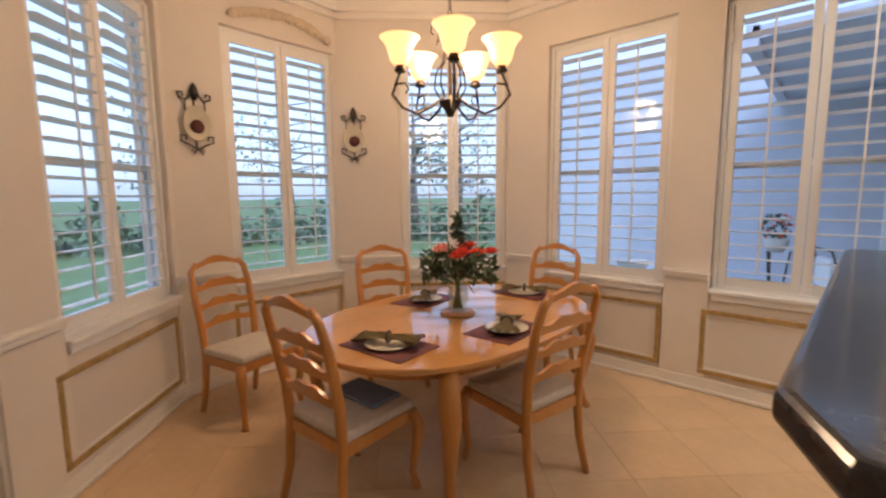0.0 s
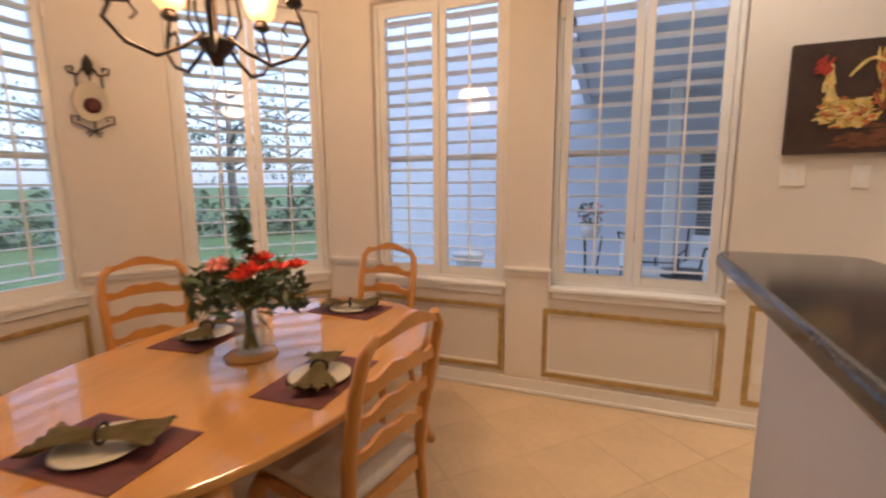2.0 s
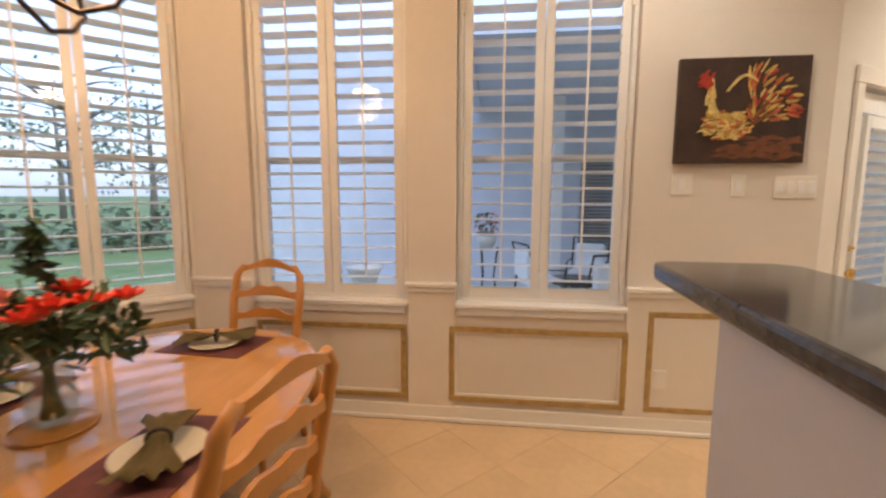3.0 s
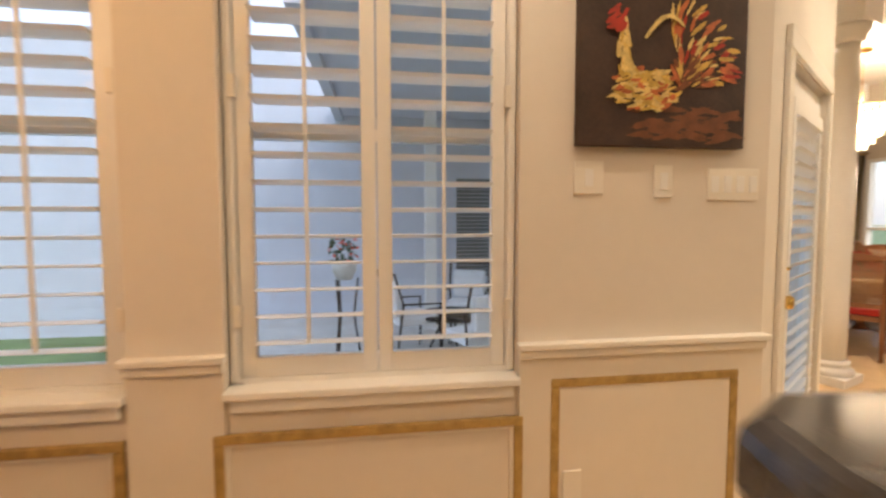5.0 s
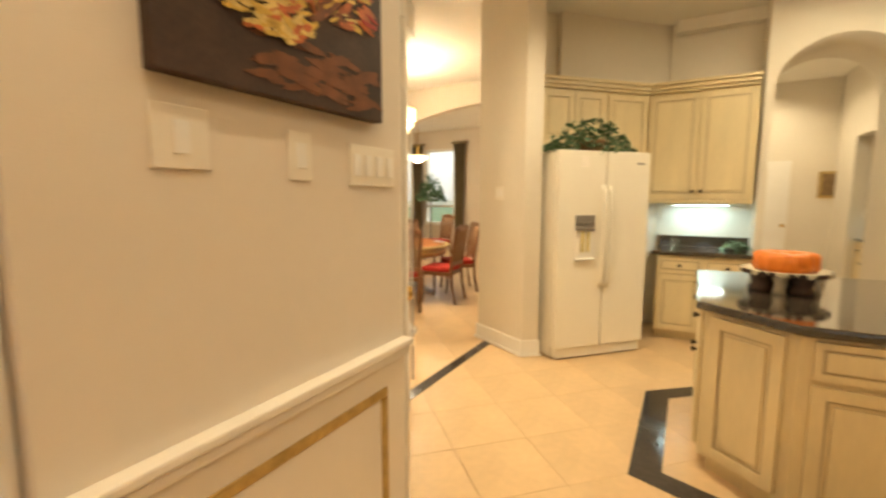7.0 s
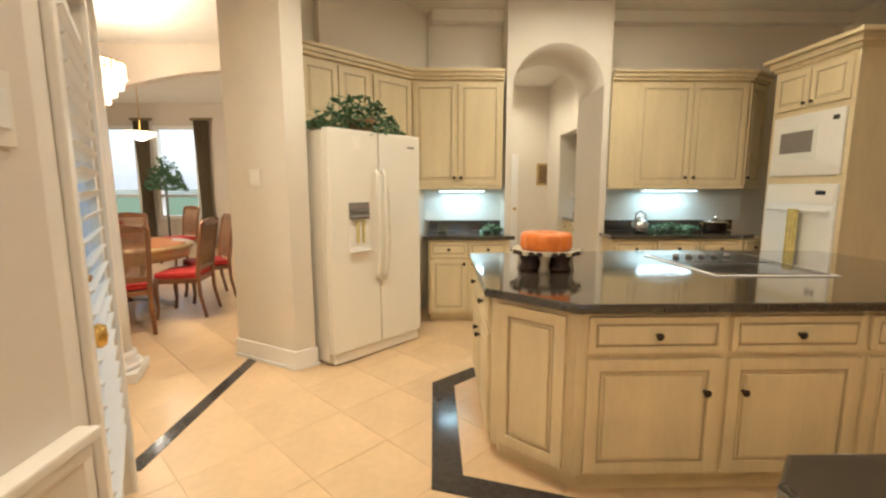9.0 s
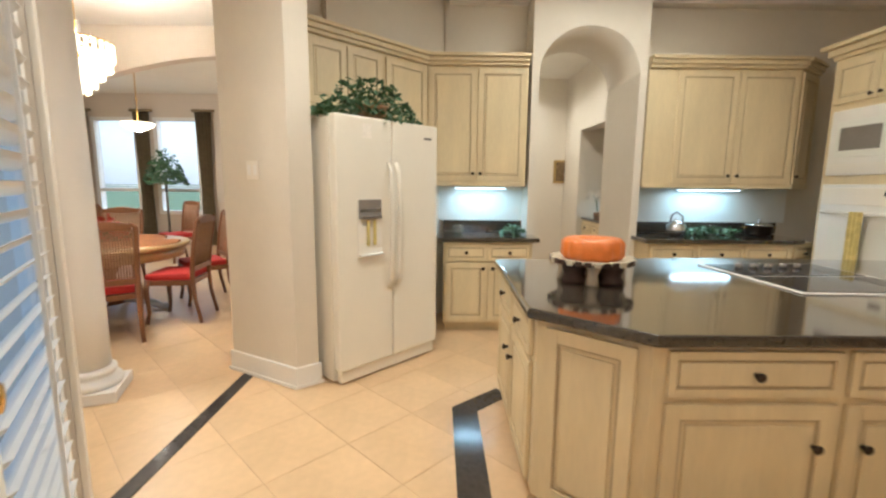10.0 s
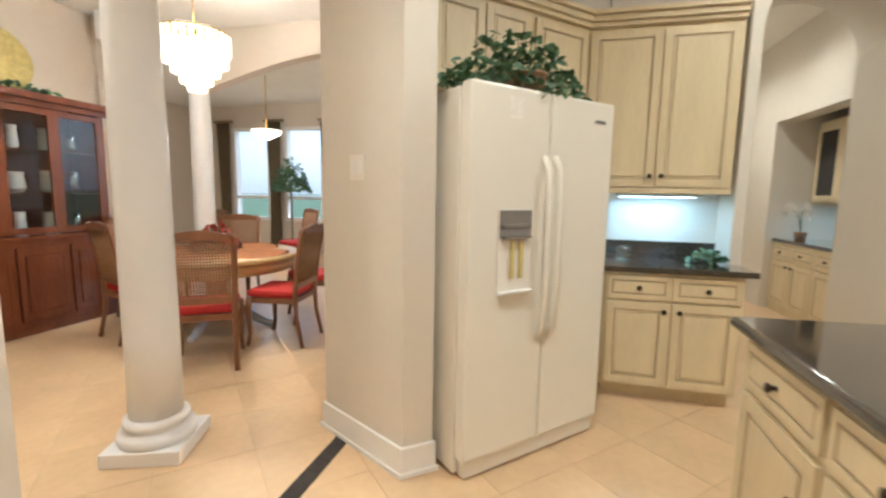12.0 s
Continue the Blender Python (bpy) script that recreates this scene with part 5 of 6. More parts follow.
for z0, z1 in ((0.2, 0.9), (1.05, 1.9)):
    bm = BM()
    box(bm, 0.15, 0.69, -0.04, -0.0305, z0, z1, bev=0.01)
    part("door_panel", bm, M_WHITE, hd)
bm = BM()
lathe(bm, [(0.03, 0), (0.012, 0.02), (0.03, 0.05), (0.0, 0.06)], 14)
k = part("door_knob", bm, M_BRASS, hd)
k.location, k.rotation_euler = (0.74, -0.03, 1.0), (radians(90), 0, 0)

# ---- dining room ----


def column(place, turn, r=0.108):
    t = thing("column", "round white painted column on a square plinth", "column", place, turn, group="dining room columns")
    bm = BM()
    lathe(bm, [(r * 1.0, 0.20), (r * 1.0, 0.6), (r * 0.97, 1.6), (r * 0.88, 2.75), (r * 0.88, 2.86)], 36)
    part("shaft", bm, M_COL, t)
    bm = BM()
    lathe(bm, [(r * 1.42, 0.075), (r * 1.48, 0.10), (r * 1.42, 0.125), (r * 1.16, 0.135), (r * 1.12, 0.15), (r * 1.24, 0.165), (r * 1.22, 0.19), (r * 1.02, 0.201)], 36)
    part("base_torus", bm, M_COL, t)
    bm = BM()
    box(bm, -r * 1.5, r * 1.5, -r * 1.5, r * 1.5, 0.002, 0.075, bev=0.004)
    part("plinth", bm, M_COL, t)
    bm = BM()
    lathe(bm, [(r * 0.9, 2.86), (r * 1.1, 2.88), (r * 1.1, 2.91), (r * 1.35, 2.97), (r * 1.35, 3.0)], 36)
    box(bm, -r * 1.5, r * 1.5, -r * 1.5, r * 1.5, 3.0, CEIL - 0.001, bev=0.004)
    part("capital", bm, M_COL, t)
    return t


c0 = column((5.49, 6.78, 0), 21, 0.125)
for p in ((8.35, 9.05, 0), (7.95, 9.72, 0)):
    copy_thing(c0, at(p, 35))


def cane_chair():
    t = thing("cane_chair", "walnut dining chair with woven cane back and red seat", "chair", group="chairs round the dining table")
    for sx in (-1, 1):
        bm = BM()
        tube(bm, [(sx * 0.22, -0.27, 0), (sx * 0.215, -0.22, 0.25), (sx * 0.215, -0.21, 0.48), (sx * 0.225, -0.24, 0.75), (sx * 0.235, -0.29, 1.02), (sx * 0.19, -0.30, 1.055)], [0.018, 0.02, 0.024, 0.022, 0.02, 0.018], 8)
        part("back_post", bm, M_WALNUT, t)
        bm = BM()
        tube(bm, [(sx * 0.225, 0.20, 0.45), (sx * 0.235, 0.215, 0.34), (sx * 0.225, 0.205, 0.12), (sx * 0.235, 0.225, 0.0)], [0.028, 0.028, 0.018, 0.02], 8)
        part("front_leg", bm, M_WALNUT, t)
    bm = BM()
    ribbon(bm, -0.20, 0.20, lambda u: 1.0, lambda u: 1.045 + 0.03 * math.sin(math.pi * u), lambda u: -0.298, 0.028)
    part("crest_rail", bm, M_WALNUT, t)
    bm = BM()
    ribbon(bm, -0.21, 0.21, lambda u: 0.52, lambda u: 0.57, lambda u: -0.222, 0.024)
    part("lower_rail", bm, M_WALNUT, t)
    bm = BM()
    for k in range(22):
        x = -0.205 + 0.41 * k / 21
        tube(bm, [(x, -0.222, 0.57), (x, -0.248, 0.78), (x, -0.292, 1.0)], 0.0055, 4)
    for k in range(20):
        z = 0.59 + 0.40 * k / 19
        y = -0.222 - 0.07 * ((z - 0.57) / 0.43) ** 1.3
        tube(bm, [(-0.21, y, z), (0.21, y, z)], 0.0055, 4)
    tagged(part("cane_panel", bm, M_CANE, t, "woven cane panel"), kind="stuff")
    bm = BM()
    box(bm, -0.225, 0.225, -0.21, 0.215, 0.385, 0.435, bev=0.006)
    part("seat_frame", bm, M_WALNUT, t)
    bm = BM()
    box(bm, -0.23, 0.23, -0.20, 0.23, 0.436, 0.505, bev=0.028)
    part("seat", bm, M_RED, t)
    return t


DTX, DTY = 7.38, 8.06
cc = cane_chair()
cc.matrix_basis = at((6.55, 7.42), -54)
for p, tn in (((7.21, 7.18), 8), ((6.95, 8.52), -110), ((8.23, 8.56), 110), ((7.93, 7.31), 40), ((7.50, 8.98), 172)):
    copy_thing(cc, at(p, tn))
dt = thing("dining_table", "round antique dining table on a curved pedestal", "table", (DTX, DTY, 0), 0)
bm = BM()
lathe(bm, [(0.0, 0.70), (0.78, 0.70), (0.80, 0.72), (0.80, 0.745), (0.78, 0.755), (0.0, 0.755)], 48)
part("tabletop", bm, M_TABLED, dt)
bm = BM()
lathe(bm, [(0.74, 0.60), (0.76, 0.699), (0.70, 0.699), (0.70, 0.60)], 40)
part("apron", bm, M_TABLED, dt)
bm = BM()
lathe(bm, [(0.16, 0.10), (0.10, 0.2), (0.08, 0.4), (0.16, 0.55), (0.2, 0.69)], 20)
part("pedestal", bm, M_WALNUT, dt)
for k in range(4):
    a = math.pi / 2 * k + 0.3
    bm = BM()
    tube(bm, [(0.1 * math.cos(a), 0.1 * math.sin(a), 0.16), (0.3 * math.cos(a), 0.3 * math.sin(a), 0.12), (0.5 * math.cos(a), 0.5 * math.sin(a), 0.03), (0.55 * math.cos(a), 0.55 * math.sin(a), 0.03)], [0.05, 0.045, 0.035, 0.03], 8)
    part("foot", bm, M_STUCCO, dt)
bm = BM()
n = 40
rows = []
for i in range(n):
    a = 2 * math.pi * i / n
    lim = 0.55 + 0.22 * abs(math.cos(2 * a))
    rows.append([bm.verts.new((r * lim * math.cos(a), r * lim * math.sin(a), 0.759 + 0.006 * math.sin(5 * a + 8 * r))) for r in (0.05, 0.5, 0.95, 1.0)])
for i in range(n):
    a, b = rows[i], rows[(i + 1) % n]
    for j in range(3):
        bm.faces.new((a[j], a[j + 1], b[j + 1], b[j])).smooth = True
bm.faces.new([r[0] for r in rows])
bmesh.ops.solidify(bm, geom=bm.faces[:], thickness=-0.004)
solid("table_runner", bm, M_CLOTH, "rust orange cloth spread on the dining table", "tablecloth", place=(DTX, DTY, 0.002))
fa = leafy("centrepiece", "dark russet flower centrepiece on the dining table", (DTX - 0.05, DTY - 0.05, 0.775), 260, (0.26, 0.20), 0.26, M_REDP, 0.035, "centrepiece", seed=21)
leafy("centrepiece_greens", "dark leaves under the table centrepiece", (DTX - 0.05, DTY - 0.05, 0.775), 120, (0.24, 0.20), 0.2, M_LEAFD, 0.04, "leaves", seed=22)
# crystal chandelier
cr = thing("crystal_chandelier", "tiered lit crystal chandelier over the dining table", "chandelier", (6.95, 7.78, 2.14), 0)
rnd = random.Random(6)
for tier, (r, z0, n) in enumerate(((0.27, 0.36, 28), (0.245, 0.27, 24), (0.18, 0.19, 18), (0.12, 0.11, 13), (0.065, 0.05, 8))):
    for k in range(n):
        a = 2 * math.pi * k / n
        bm = BM()
        box(bm, -0.014, 0.014, -0.005, 0.005, z0, z0 + 0.15, pose(r * math.cos(a), r * math.sin(a), 0, 0, 0, math.degrees(a) + 90), bev=0.003)
        part("crystal", bm, M_CRYST, cr)
bm = BM()
for r, z in ((0.27, 0.51), (0.245, 0.42), (0.18, 0.34), (0.12, 0.26), (0.065, 0.20)):
    tube(bm, [(r * math.cos(a), r * math.sin(a), z) for a in [2 * math.pi * q / 32 for q in range(33)]], 0.008, 6)
    for q in range(4):
        tube(bm, [(0, 0, z), (r * math.cos(q * 1.57), r * math.sin(q * 1.57), z)], 0.006, 5)
tube(bm, [(0, 0, 0.15), (0, 0, 0.55)], 0.012, 8)
tube(bm, [(0, 0, 0.55), (0, 0, CEIL - 2.14)], 0.006, 6)
lathe(bm, [(0.07, CEIL - 2.14 - 0.03), (0.07, CEIL - 2.141)], 16)
part("metal_tiers", bm, M_BRASS, cr)
point_lamp("crystal_lamp", (6.95, 7.78, 2.46), 160, (1.0, 0.84, 0.62), 0.22)
c2 = thing("far_chandelier", "small lit chandelier in the far room", "chandelier", (10.4, 9.6, 2.25), 0)
bm = BM()
lathe(bm, [(0.05, 0), (0.22, 0.08), (0.25, 0.14), (0.0, 0.16)], 20)
part("bowl", bm, M_CRYST, c2)
bm = BM()
tube(bm, [(0, 0, 0.16), (0, 0, CEIL - 2.25)], 0.008, 6)
part("rod", bm, M_BRASS, c2)
point_lamp("far_lamp", (10.4, 9.6, 2.15), 45, (1.0, 0.82, 0.6), 0.15)
# china cabinet
cb = thing("china_cabinet", "mahogany china cabinet with glass doors and lit shelves", "cabinet", (5.57, 9.40, 0), 0)
bm = BM()
box(bm, 0, 1.9, 0, 0.50, 0.08, 0.88, bev=0.006), box(bm, 0.03, 1.87, 0.03, 0.50, 0, 0.079), box(bm, -0.03, 1.93, -0.03, 0.5, 0.88, 0.92, bev=0.006)
part("lower_body", bm, M_MAHOG, cb)
for i in range(4):
    bm = BM()
    box(bm, 0.05 + 0.455 * i, 0.48 + 0.455 * i, -0.02, 0, 0.14, 0.82, bev=0.005)
    d = part("lower_door", bm, M_MAHOG, cb)
    bm = BM()
    box(bm, 0.11 + 0.455 * i, 0.42 + 0.455 * i, -0.03, -0.0205, 0.22, 0.74, bev=0.008)
    part("raised_panel", bm, M_MAHOG, d)
bm = BM()
box(bm, 0, 0.05, 0.08, 0.5, 0.92, 2.1), box(bm, 1.85, 1.9, 0.08, 0.5, 0.92, 2.1), box(bm, 0.05, 1.85, 0.47, 0.5, 0.92, 2.1), box(bm, -0.02, 1.92, 0.05, 0.5, 2.1, 2.15), box(bm, -0.06, 1.96, 0.0, 0.5, 2.15, 2.22, bev=0.01)
for z in (1.3, 1.7):
    box(bm, 0.05, 1.85, 0.14, 0.47, z, z + 0.015)
part("upper_body", bm, M_MAHOG, cb)
for i in range(4):
    x = 0.05 + 0.45 * i
    bm = BM()
    for a0, a1, q0, q1 in ((x, x + 0.05, 0.93, 2.09), (x + 0.40, x + 0.45, 0.93, 2.09), (x + 0.05, x + 0.40, 0.93, 0.99), (x + 0.05, x + 0.40, 2.03, 2.09)):
        box(bm, a0, a1, 0.06, 0.085, q0, q1)
    d = part("glass_door", bm, M_MAHOG, cb)
    bm = BM()
    box(bm, x + 0.05, x + 0.40, 0.07, 0.074, 0.99, 2.03)
    part("pane", bm, M_PANE, d)
rnd = random.Random(2)
for z in (0.921, 1.316, 1.716):
    for k in range(7):
        bm = BM()
        r = rnd.uniform(0.03, 0.07)
        lathe(bm, [(r * 0.6, 0), (r, 0.04), (r * 0.8, rnd.uniform(0.08, 0.18)), (r * 0.9, rnd.uniform(0.18, 0.22))], 12)
        solid("china_piece", bm, (M_STEEL, M_PETAL, M_PLATE)[k % 3], "pale china vessel on a cabinet shelf", "china", "china on the shelves", place=(5.74 + 0.26 * k, 9.70, z))
bm = BM()
lathe(bm, [(0.0, 0.02), (0.10, 0.02), (0.14, 0.05), (0.30, 0.03), (0.31, 0.0), (0.0, 0.0)], 30)
st_ = solid("straw_tray", bm, M_YELL, "round yellow straw tray leaning on the cabinet top", "tray", place=(6.72, 9.74, 2.52))
st_.rotation_euler = (radians(80), 0, 0)
leafy("cabinet_greens", "green garland along the cabinet top", (6.52, 9.65, 2.221), 160, (0.7, 0.12), 0.08, M_LEAF, 0.04, "garland", seed=31)
# far windows, curtains, ficus, side chair
for k, s in enumerate((1.6, 2.95)):
    pl, tn = wall_frame((12.6, 13.2), (12.6, 4.6), s)
    t = thing(f"window_{k + 6}", "tall far window with white slatted blind", "window", pl, tn, kind="structure")
    bm = BM()
    for a0, a1, q0, q1 in ((-0.5, -0.42, 0.7, 2.8), (0.42, 0.5, 0.7, 2.8), (-0.42, 0.42, 0.7, 0.78), (-0.42, 0.42, 2.72, 2.8), (-0.42, 0.42, 1.2, 1.26)):
        box(bm, a0, a1, -0.02, 0.1, q0, q1)
    part("window_frame", bm, M_WHITE, t)
    bm = BM()
    box(bm, -0.42, 0.42, 0.10, 0.105, 0.78, 2.72)
    part("pane", bm, M_PANE, t).visible_shadow = False
    lm = BM()
    box(lm, -0.42, 0.42, -0.025, 0.025, -0.002, 0.002, pose(0, 0, 0, 22, 0, 0))
    me = mesh_of("slat", lm, M_WHITE)
    for i in range(30):
        piece("slat", me, t, (0, 0.05, 1.28 + i * 0.048))


def curtain(s, w=0.34):
    pl, tn = wall_frame((12.6, 13.2), (12.6, 4.6), s)
    t = thing("curtain", "gathered taupe patterned curtain panel", "curtain", pl, tn, group="curtains")
    bm = BM()
    n = 40
    rows = []
    for i in range(n + 1):
        u = i / n
        y = -0.10 + 0.035 * math.sin(u * 30)
        rows.append([bm.verts.new((w * (u - 0.5) * k, y, z)) for z, k in ((0.02, 1.0), (1.2, 0.8), (2.3, 0.95), (2.92, 1.1))])
    for a, b in zip(rows, rows[1:]):
        for j in range(3):
            bm.faces.new((a[j], a[j + 1], b[j + 1], b[j])).smooth = True
    bmesh.ops.solidify(bm, geom=bm.faces[:], thickness=0.004)
    part("drape", bm, M_CURT, t)
    bm = BM()
    tube(bm, [(-w * 0.7, -0.1, 2.93), (w * 0.7, -0.1, 2.93)], [0.03, 0.03], 10)
    part("rod_swag", bm, M_CURT, t)


curtain(0.95), curtain(2.27), curtain(3.60)
fi = leafy("ficus", "green potted ficus beside the far window", (12.0, 10.2, 1.35), 420, (0.40, 0.40), 0.75, M_LEAF, 0.05, seed=41)
bm = BM()
tube(bm, [(0, 0, -1.0), (0.02, 0.01, -0.4), (0, 0, 0.1)], 0.025, 8)
part("trunk", bm, M_BARK, fi)
bm = BM()
lathe(bm, [(0.15, -1.348), (0.20, -1.0), (0.21, -0.98), (0.0, -1.0)], 20)
part("pot", bm, M_CANE, fi)
copy_thing(cc, at((10.6, 9.2), 60)), copy_thing(cc, at((9.8, 9.7), -120))
bm = BM()
n = 16
for i in range(n):
    u0, u1 = i / n, (i + 1) / n
    za, zb = 2.55 + 0.40 * math.sin(math.pi * u0), 2.55 + 0.40 * math.sin(math.pi * u1)
    v = [bm.verts.new((0, 4.3 * u, z)) for u, z in ((u0, za), (u1, zb), (u1, CEIL), (u0, CEIL))]
    w = [bm.verts.new((0.15, 4.3 * u, z)) for u, z in ((u0, za), (u1, zb), (u1, CEIL), (u0, CEIL))]
    bm.faces.new(v), bm.faces.new(w[::-1]), bm.faces.new((v[0], w[0], w[1], v[1]))
bmesh.ops.recalc_face_normals(bm, faces=bm.faces[:])
solid("wall_far_arch", bm, M_DINE, "shallow arched header between dining room and far room", "wall", kind="structure", place=(8.45, 4.9, 0))

# ---- outside ----
bm = BM()
prism(bm, [(600 * math.cos(2 * math.pi * k / 32), 600 * math.sin(2 * math.pi * k / 32)) for k in range(32)], -0.45, -0.30)
solid("ground", bm, M_GRASS, "wide winter lawn", "lawn", kind="structure")
bm = BM()
box(bm, -1.2, 4.15, 6.2, 10.6, -0.29, -0.12)
solid("patio", bm, M_PATIO, "pale covered patio floor", "patio", kind="structure")
bm = BM()
box(bm, -4.2, 4.2, 10.6, 10.8, -0.3, 4.2)
solid("wall_garden_wing", bm, M_STUCCO, "white wall of the house wing across the patio", "wall", kind="structure")
bm = BM()
box(bm, 1.0, 4.15, 6.9, 10.58, 3.05, 3.17), box(bm, 0.94, 1.06, 6.9, 10.58, 2.97, 3.19)
solid("patio_roof", bm, M_STUCCO, "flat white patio roof with an edge beam", "roof", kind="structure")


def patio_chair(p, tn):
    t = thing("patio_chair", "dark metal patio chair with white cushions", "chair", p, tn, group="patio chairs")
    bm = BM()
    for sx in (-1, 1):
        tube(bm, [(sx * 0.27, 0.25, 0), (sx * 0.27, 0.25, 0.6), (sx * 0.27, -0.2, 0.62), (sx * 0.27, -0.3, 0.95)], 0.014, 6)
        tube(bm, [(sx * 0.27, -0.28, 0), (sx * 0.27, -0.2, 0.62)], 0.014, 6)
    tube(bm, [(-0.27, -0.3, 0.95), (0.27, -0.3, 0.95)], 0.014, 6), tube(bm, [(-0.27, 0.25, 0.36), (0.27, 0.25, 0.36)], 0.014, 6)
    part("metal_frame", bm, M_IRON, t)
    bm = BM()
    box(bm, -0.25, 0.25, -0.22, 0.25, 0.37, 0.47, bev=0.03)
    part("seat_pad", bm, M_CUSHW, t)
    bm = BM()
    box(bm, -0.22, 0.22, -0.29, -0.19, 0.48, 0.85, bev=0.04)
    part("back_cushion", bm, M_CUSHW, t)


patio_chair((1.95, 8.5, -0.12), -70), patio_chair((2.55, 7.6, -0.12), 20), patio_chair((2.75, 9.2, -0.12), 160)
pt = thing("patio_table", "low dark metal patio table", "table", (2.45, 8.5, -0.12), 0)
bm = BM()
lathe(bm, [(0.0, 0.42), (0.40, 0.42), (0.41, 0.44), (0.40, 0.45), (0.0, 0.45)], 28)
part("tabletop", bm, M_IRON, pt)
for k in range(4):
    bm = BM()
    tube(bm, [(0.1 * math.cos(k * 1.57), 0.1 * math.sin(k * 1.57), 0.42), (0.3 * math.cos(k * 1.57), 0.3 * math.sin(k * 1.57), 0)], 0.014, 6)
    part("leg", bm, M_IRON, pt)
urn = thing("garden_urn", "grey stone urn on the patio paving", "urn", (-0.10, 7.0, -0.12), 0)
bm = BM()
lathe(bm, [(0.12, -0.17), (0.12, 0.25), (0.08, 0.32), (0.06, 0.45), (0.10, 0.55), (0.17, 0.75), (0.22, 0.82), (0.0, 0.80)], 20)
part("body", bm, M_PATIO, urn)
sh = thing("wing_window", "grey louvered shutters on the house wing", "shutters", (2.85, 10.6, 0.5), 0)
lm = BM()
box(lm, 0, 0.55, -0.03, -0.005, 0, 0.05)
me = mesh_of("slat", lm, M_GREYL)
for i in range(26):
    piece("slat", me, sh, (0, 0, 0.062 * i))


pp = thing("patio_post", "square white painted post holding the patio roof", "post", (2.32, 9.7, -0.12), 0)
bm = BM()
box(bm, -0.08, 0.08, -0.08, 0.08, 0.20, 3.16, bev=0.006)
part("shaft", bm, M_WHITE, pp)
bm = BM()
box(bm, -0.11, 0.11, -0.11, 0.11, 0.0, 0.199, bev=0.008)
part("base", bm, M_WHITE, pp)
pt2 = thing("flower_stand", "tall thin iron stand with red flowers on the patio", "plant stand", (1.22, 8.4, -0.12), 0)
for k in range(3):
    bm = BM()
    a = k * 2.094
    tube(bm, [(0.17 * math.cos(a), 0.17 * math.sin(a), 0.0), (0.10 * math.cos(a), 0.10 * math.sin(a), 0.5), (0.15 * math.cos(a), 0.15 * math.sin(a), 0.9)], 0.012, 6)
    part("leg", bm, M_IRON, pt2)
bm = BM()
lathe(bm, [(0.08, 0.88), (0.13, 0.98), (0.14, 1.06), (0.12, 1.06), (0.0, 1.04)], 18)
part("pot", bm, M_PATIO, pt2)
for nm, material, n, sd in (("foliage", M_LEAFD, 70, 61), ("blossom", M_CORAL, 26, 62)):
    rnd = random.Random(sd)
    bm = BM()
    for k in range(n):
        a, r, z = rnd.uniform(0, 6.28), 0.16 * math.sqrt(rnd.random()), rnd.uniform(1.06, 1.36)
        m = pose(r * math.cos(a), r * math.sin(a), z, rnd.uniform(-70, 70), rnd.uniform(-70, 70), rnd.uniform(0, 360))
        w = 0.035
        bm.faces.new([bm.verts.new(m @ Vector(q)) for q in ((-w, 0, 0), (0, -w * 0.6, 0.008), (w, 0, 0), (0, w * 0.6, 0.008))])
    tagged(part(nm, bm, material, pt2), kind="stuff")


def tree(p, h, spread, seed):
    rnd = random.Random(seed)
    t = thing("tree", "bare-limbed garden tree with thin evergreen crown", "tree", p, rnd.uniform(0, 360), group="garden trees")
    bm = BM()
    tube(bm, [(0, 0, 0), (0.1, 0.05, h * 0.25), (0.0, 0.1, h * 0.5), (0.15, 0.0, h * 0.8)], [0.22, 0.16, 0.11, 0.03], 8)
    lf = BM()
    for k in range(16):
        a, z = rnd.uniform(0, 6.28), h * rnd.uniform(0.22, 0.75)
        ln = spread * rnd.uniform(0.5, 1.0)
        e = Vector((ln * math.cos(a), ln * math.sin(a), z + rnd.uniform(0.2, 1.6)))
        tube(bm, [(0.02, 0.05, z), (e.x * 0.5, e.y * 0.5, z + 0.5), tuple(e)], [0.06, 0.035, 0.01], 6)
        for q in range(40):
            c = e * rnd.uniform(0.45, 1.08) + Vector((rnd.gauss(0, 0.45), rnd.gauss(0, 0.45), rnd.gauss(0, 0.35)))
            c.z = max(c.z, z * 0.8)
            m = pose(c.x, c.y, c.z, rnd.uniform(0, 180), rnd.uniform(0, 180), rnd.uniform(0, 360))
            s = rnd.uniform(0.06, 0.14)
            v = [lf.verts.new(m @ Vector(w)) for w in ((-s, 0, 0), (0, -s * 0.5, 0), (s, 0, 0), (0, s * 0.5, 0))]
            lf.faces.new(v)
    part("trunk", bm, M_BARK, t)
    tagged(part("crown", lf, M_FOLI, t), kind="stuff")


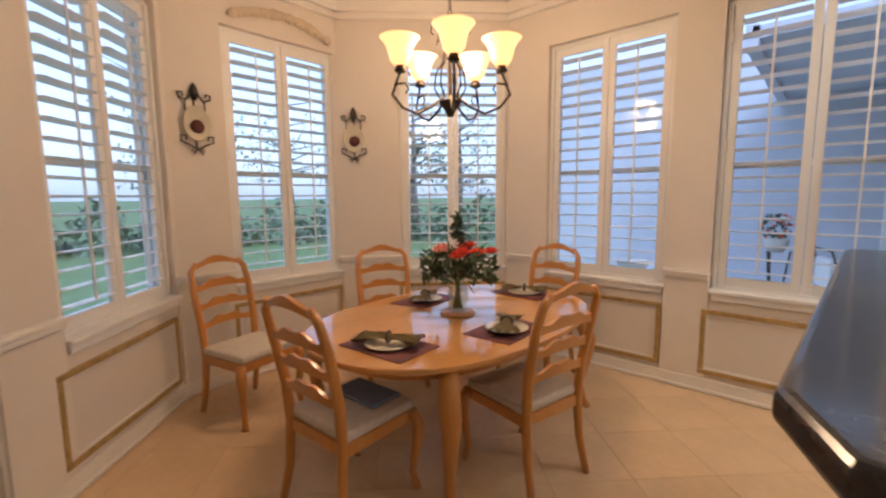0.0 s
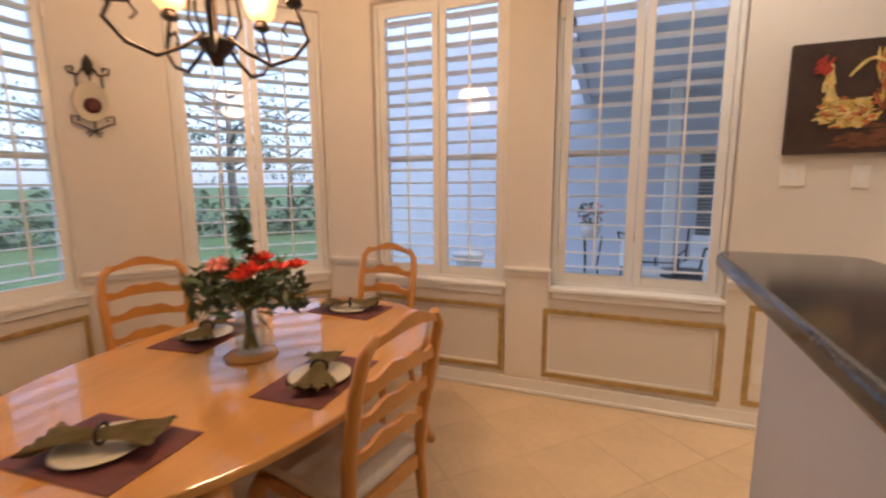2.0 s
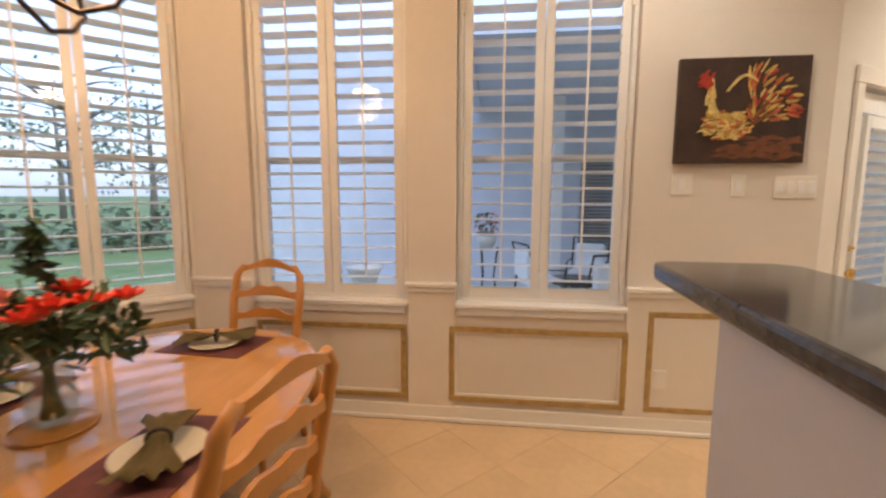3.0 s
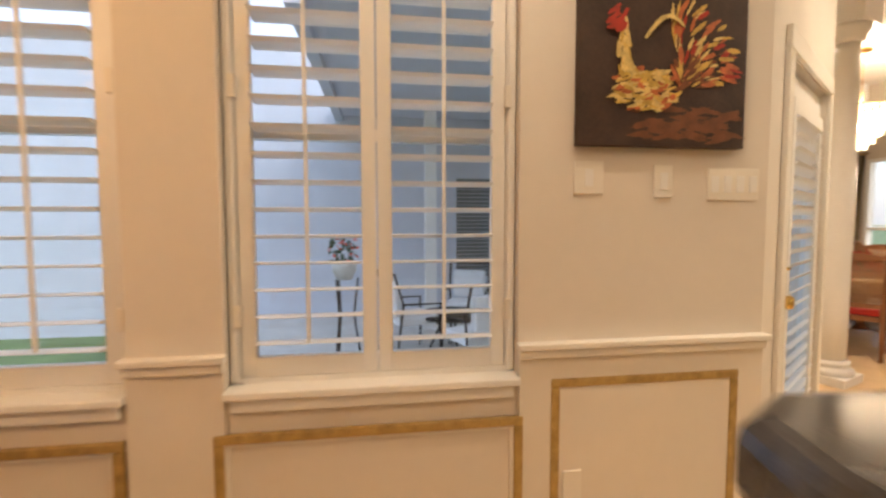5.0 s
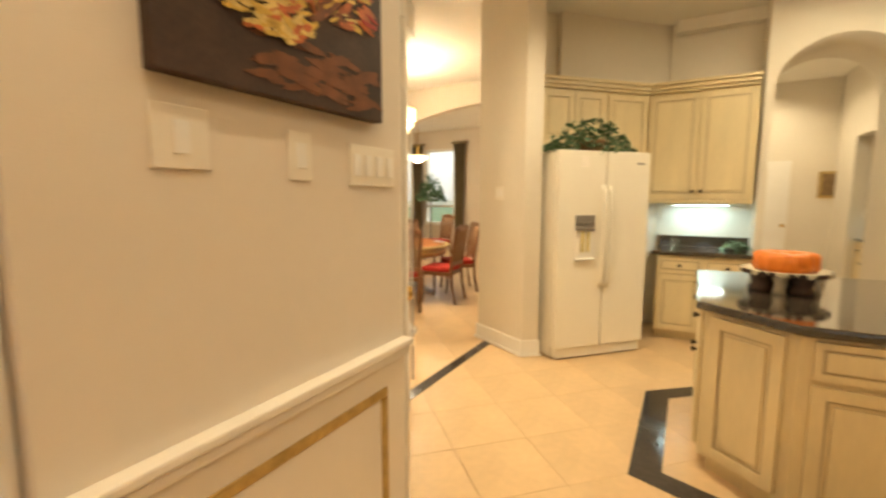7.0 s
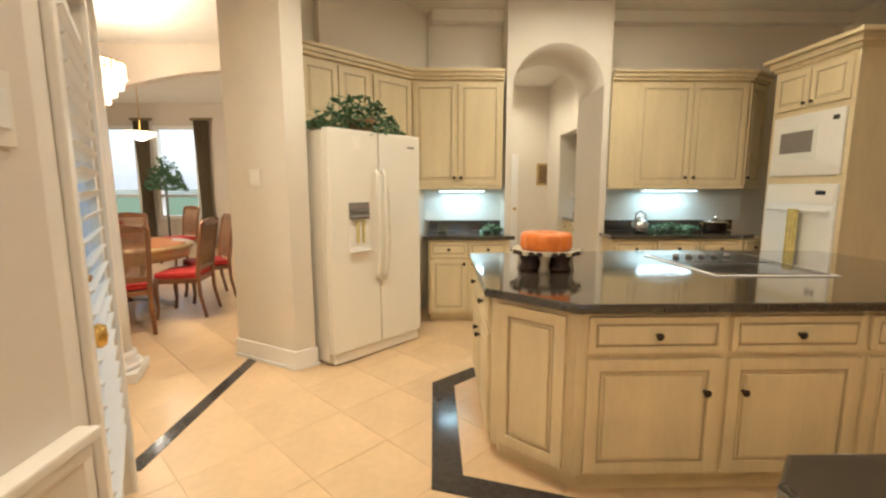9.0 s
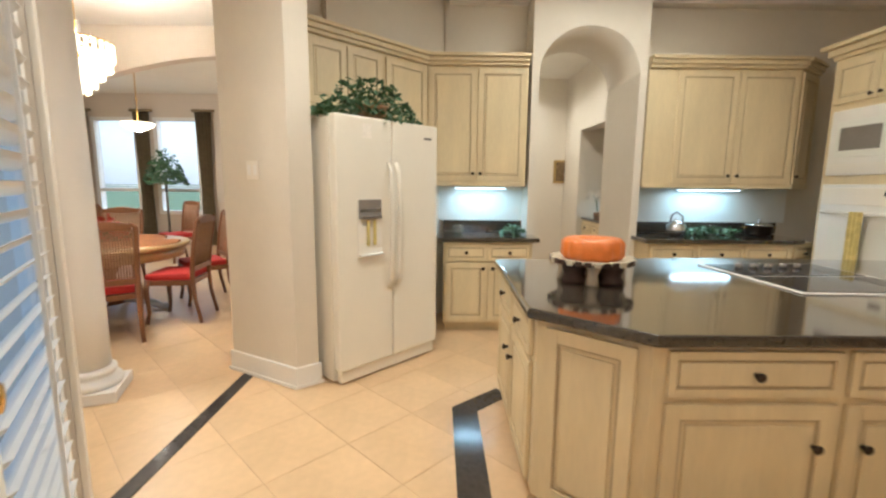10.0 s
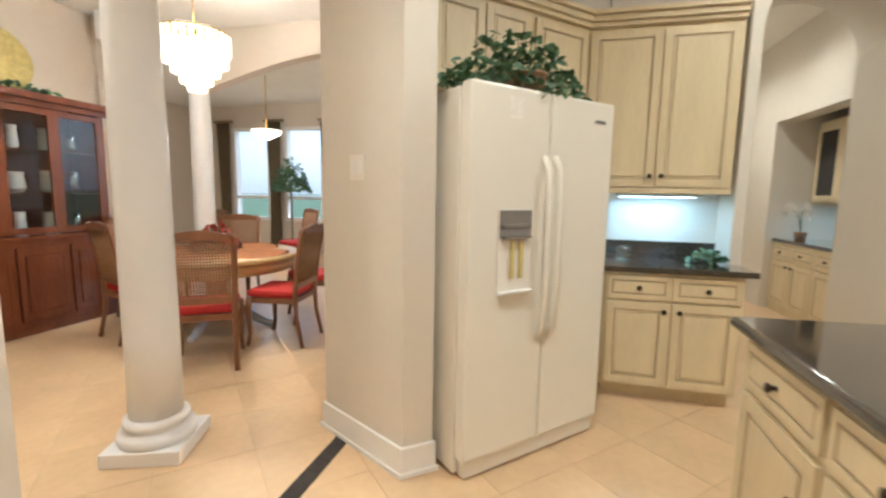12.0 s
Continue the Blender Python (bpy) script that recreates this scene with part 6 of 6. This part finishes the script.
for k, (x, y, h, s) in enumerate(((-6.5, 9.5, 7.5, 2.8), (-10.5, 6.0, 8.5, 3.2), (-8.5, 13.5, 8.0, 3.0), (-13, 10, 10, 4.0), (-11, 1.0, 8.0, 3.0), (-4.0, 16, 8.0, 3.2), (-14, 16, 11, 4.0))):
    tree((x * 2.0, 3 + (y - 3) * 2.0, -0.3), h * 1.1, s * 1.2, 50 + k)
rnd = random.Random(77)
for k in range(14):
    a = 1.75 + 1.75 * k / 13
    leafy("hedge_shrub", "dark green evergreen shrub along the garden edge", (17 * math.cos(a), 4 + 15 * math.sin(a), -0.3), 260, (1.7, 1.2), rnd.uniform(1.4, 2.3), M_FOLI, 0.16, "shrub", seed=80 + k)

# ---- floor tiles ----
TS, GAP = 0.46, 0.002
bm = BM()
h = TS / 2 - GAP / 2
box(bm, -h, h, -h, h, -0.012, 0.0, bev=0.0015)
TILE = mesh_of("tile", bm, M_TILE)
c45 = math.sqrt(0.5)
near = []


def indoors(x, y):
    """True over the rooms' floor, with a margin under the walls."""
    north = 5.42 if x < 3.17 else (5.48 + (x - 3.17) * 0.655 if x < 4.2 else 13.2)
    bay = x > -2.1 and x + y > 0.25 and x - y > -6.15
    return y < north and (bay if y > 1.4 else x > -1.1)


for i in range(-40, 41):
    for j in range(-40, 41):
        u, v = i * TS, j * TS
        x, y = (u - v) * c45 + 3.0, (u + v) * c45 + 4.0
        if x < 12.5 and -2.3 < y < 13.2 and indoors(x, y):
            near.append(((x - 2.2) ** 2 * 0.5 + (y - 4.2) ** 2, x, y))
near.sort()
for d, x, y in near[:300]:
    piece("tile", TILE, FLOOR, (x, y, 0.0), radians(45))
vs, fs = [], []
for d, x, y in near[300:]:
    k = len(vs)
    r = h / c45
    vs += [(x + r, y, 0), (x, y + r, 0), (x - r, y, 0), (x, y - r, 0)]
    fs.append((k, k + 1, k + 2, k + 3))
me = bpy.data.meshes.new("far_tiles")
me.from_pydata(vs, [], fs)
me.materials.append(M_TILE)
ft = new("far_tiles", me)
ft.parent = FLOOR
tagged(ft, kind="stuff")
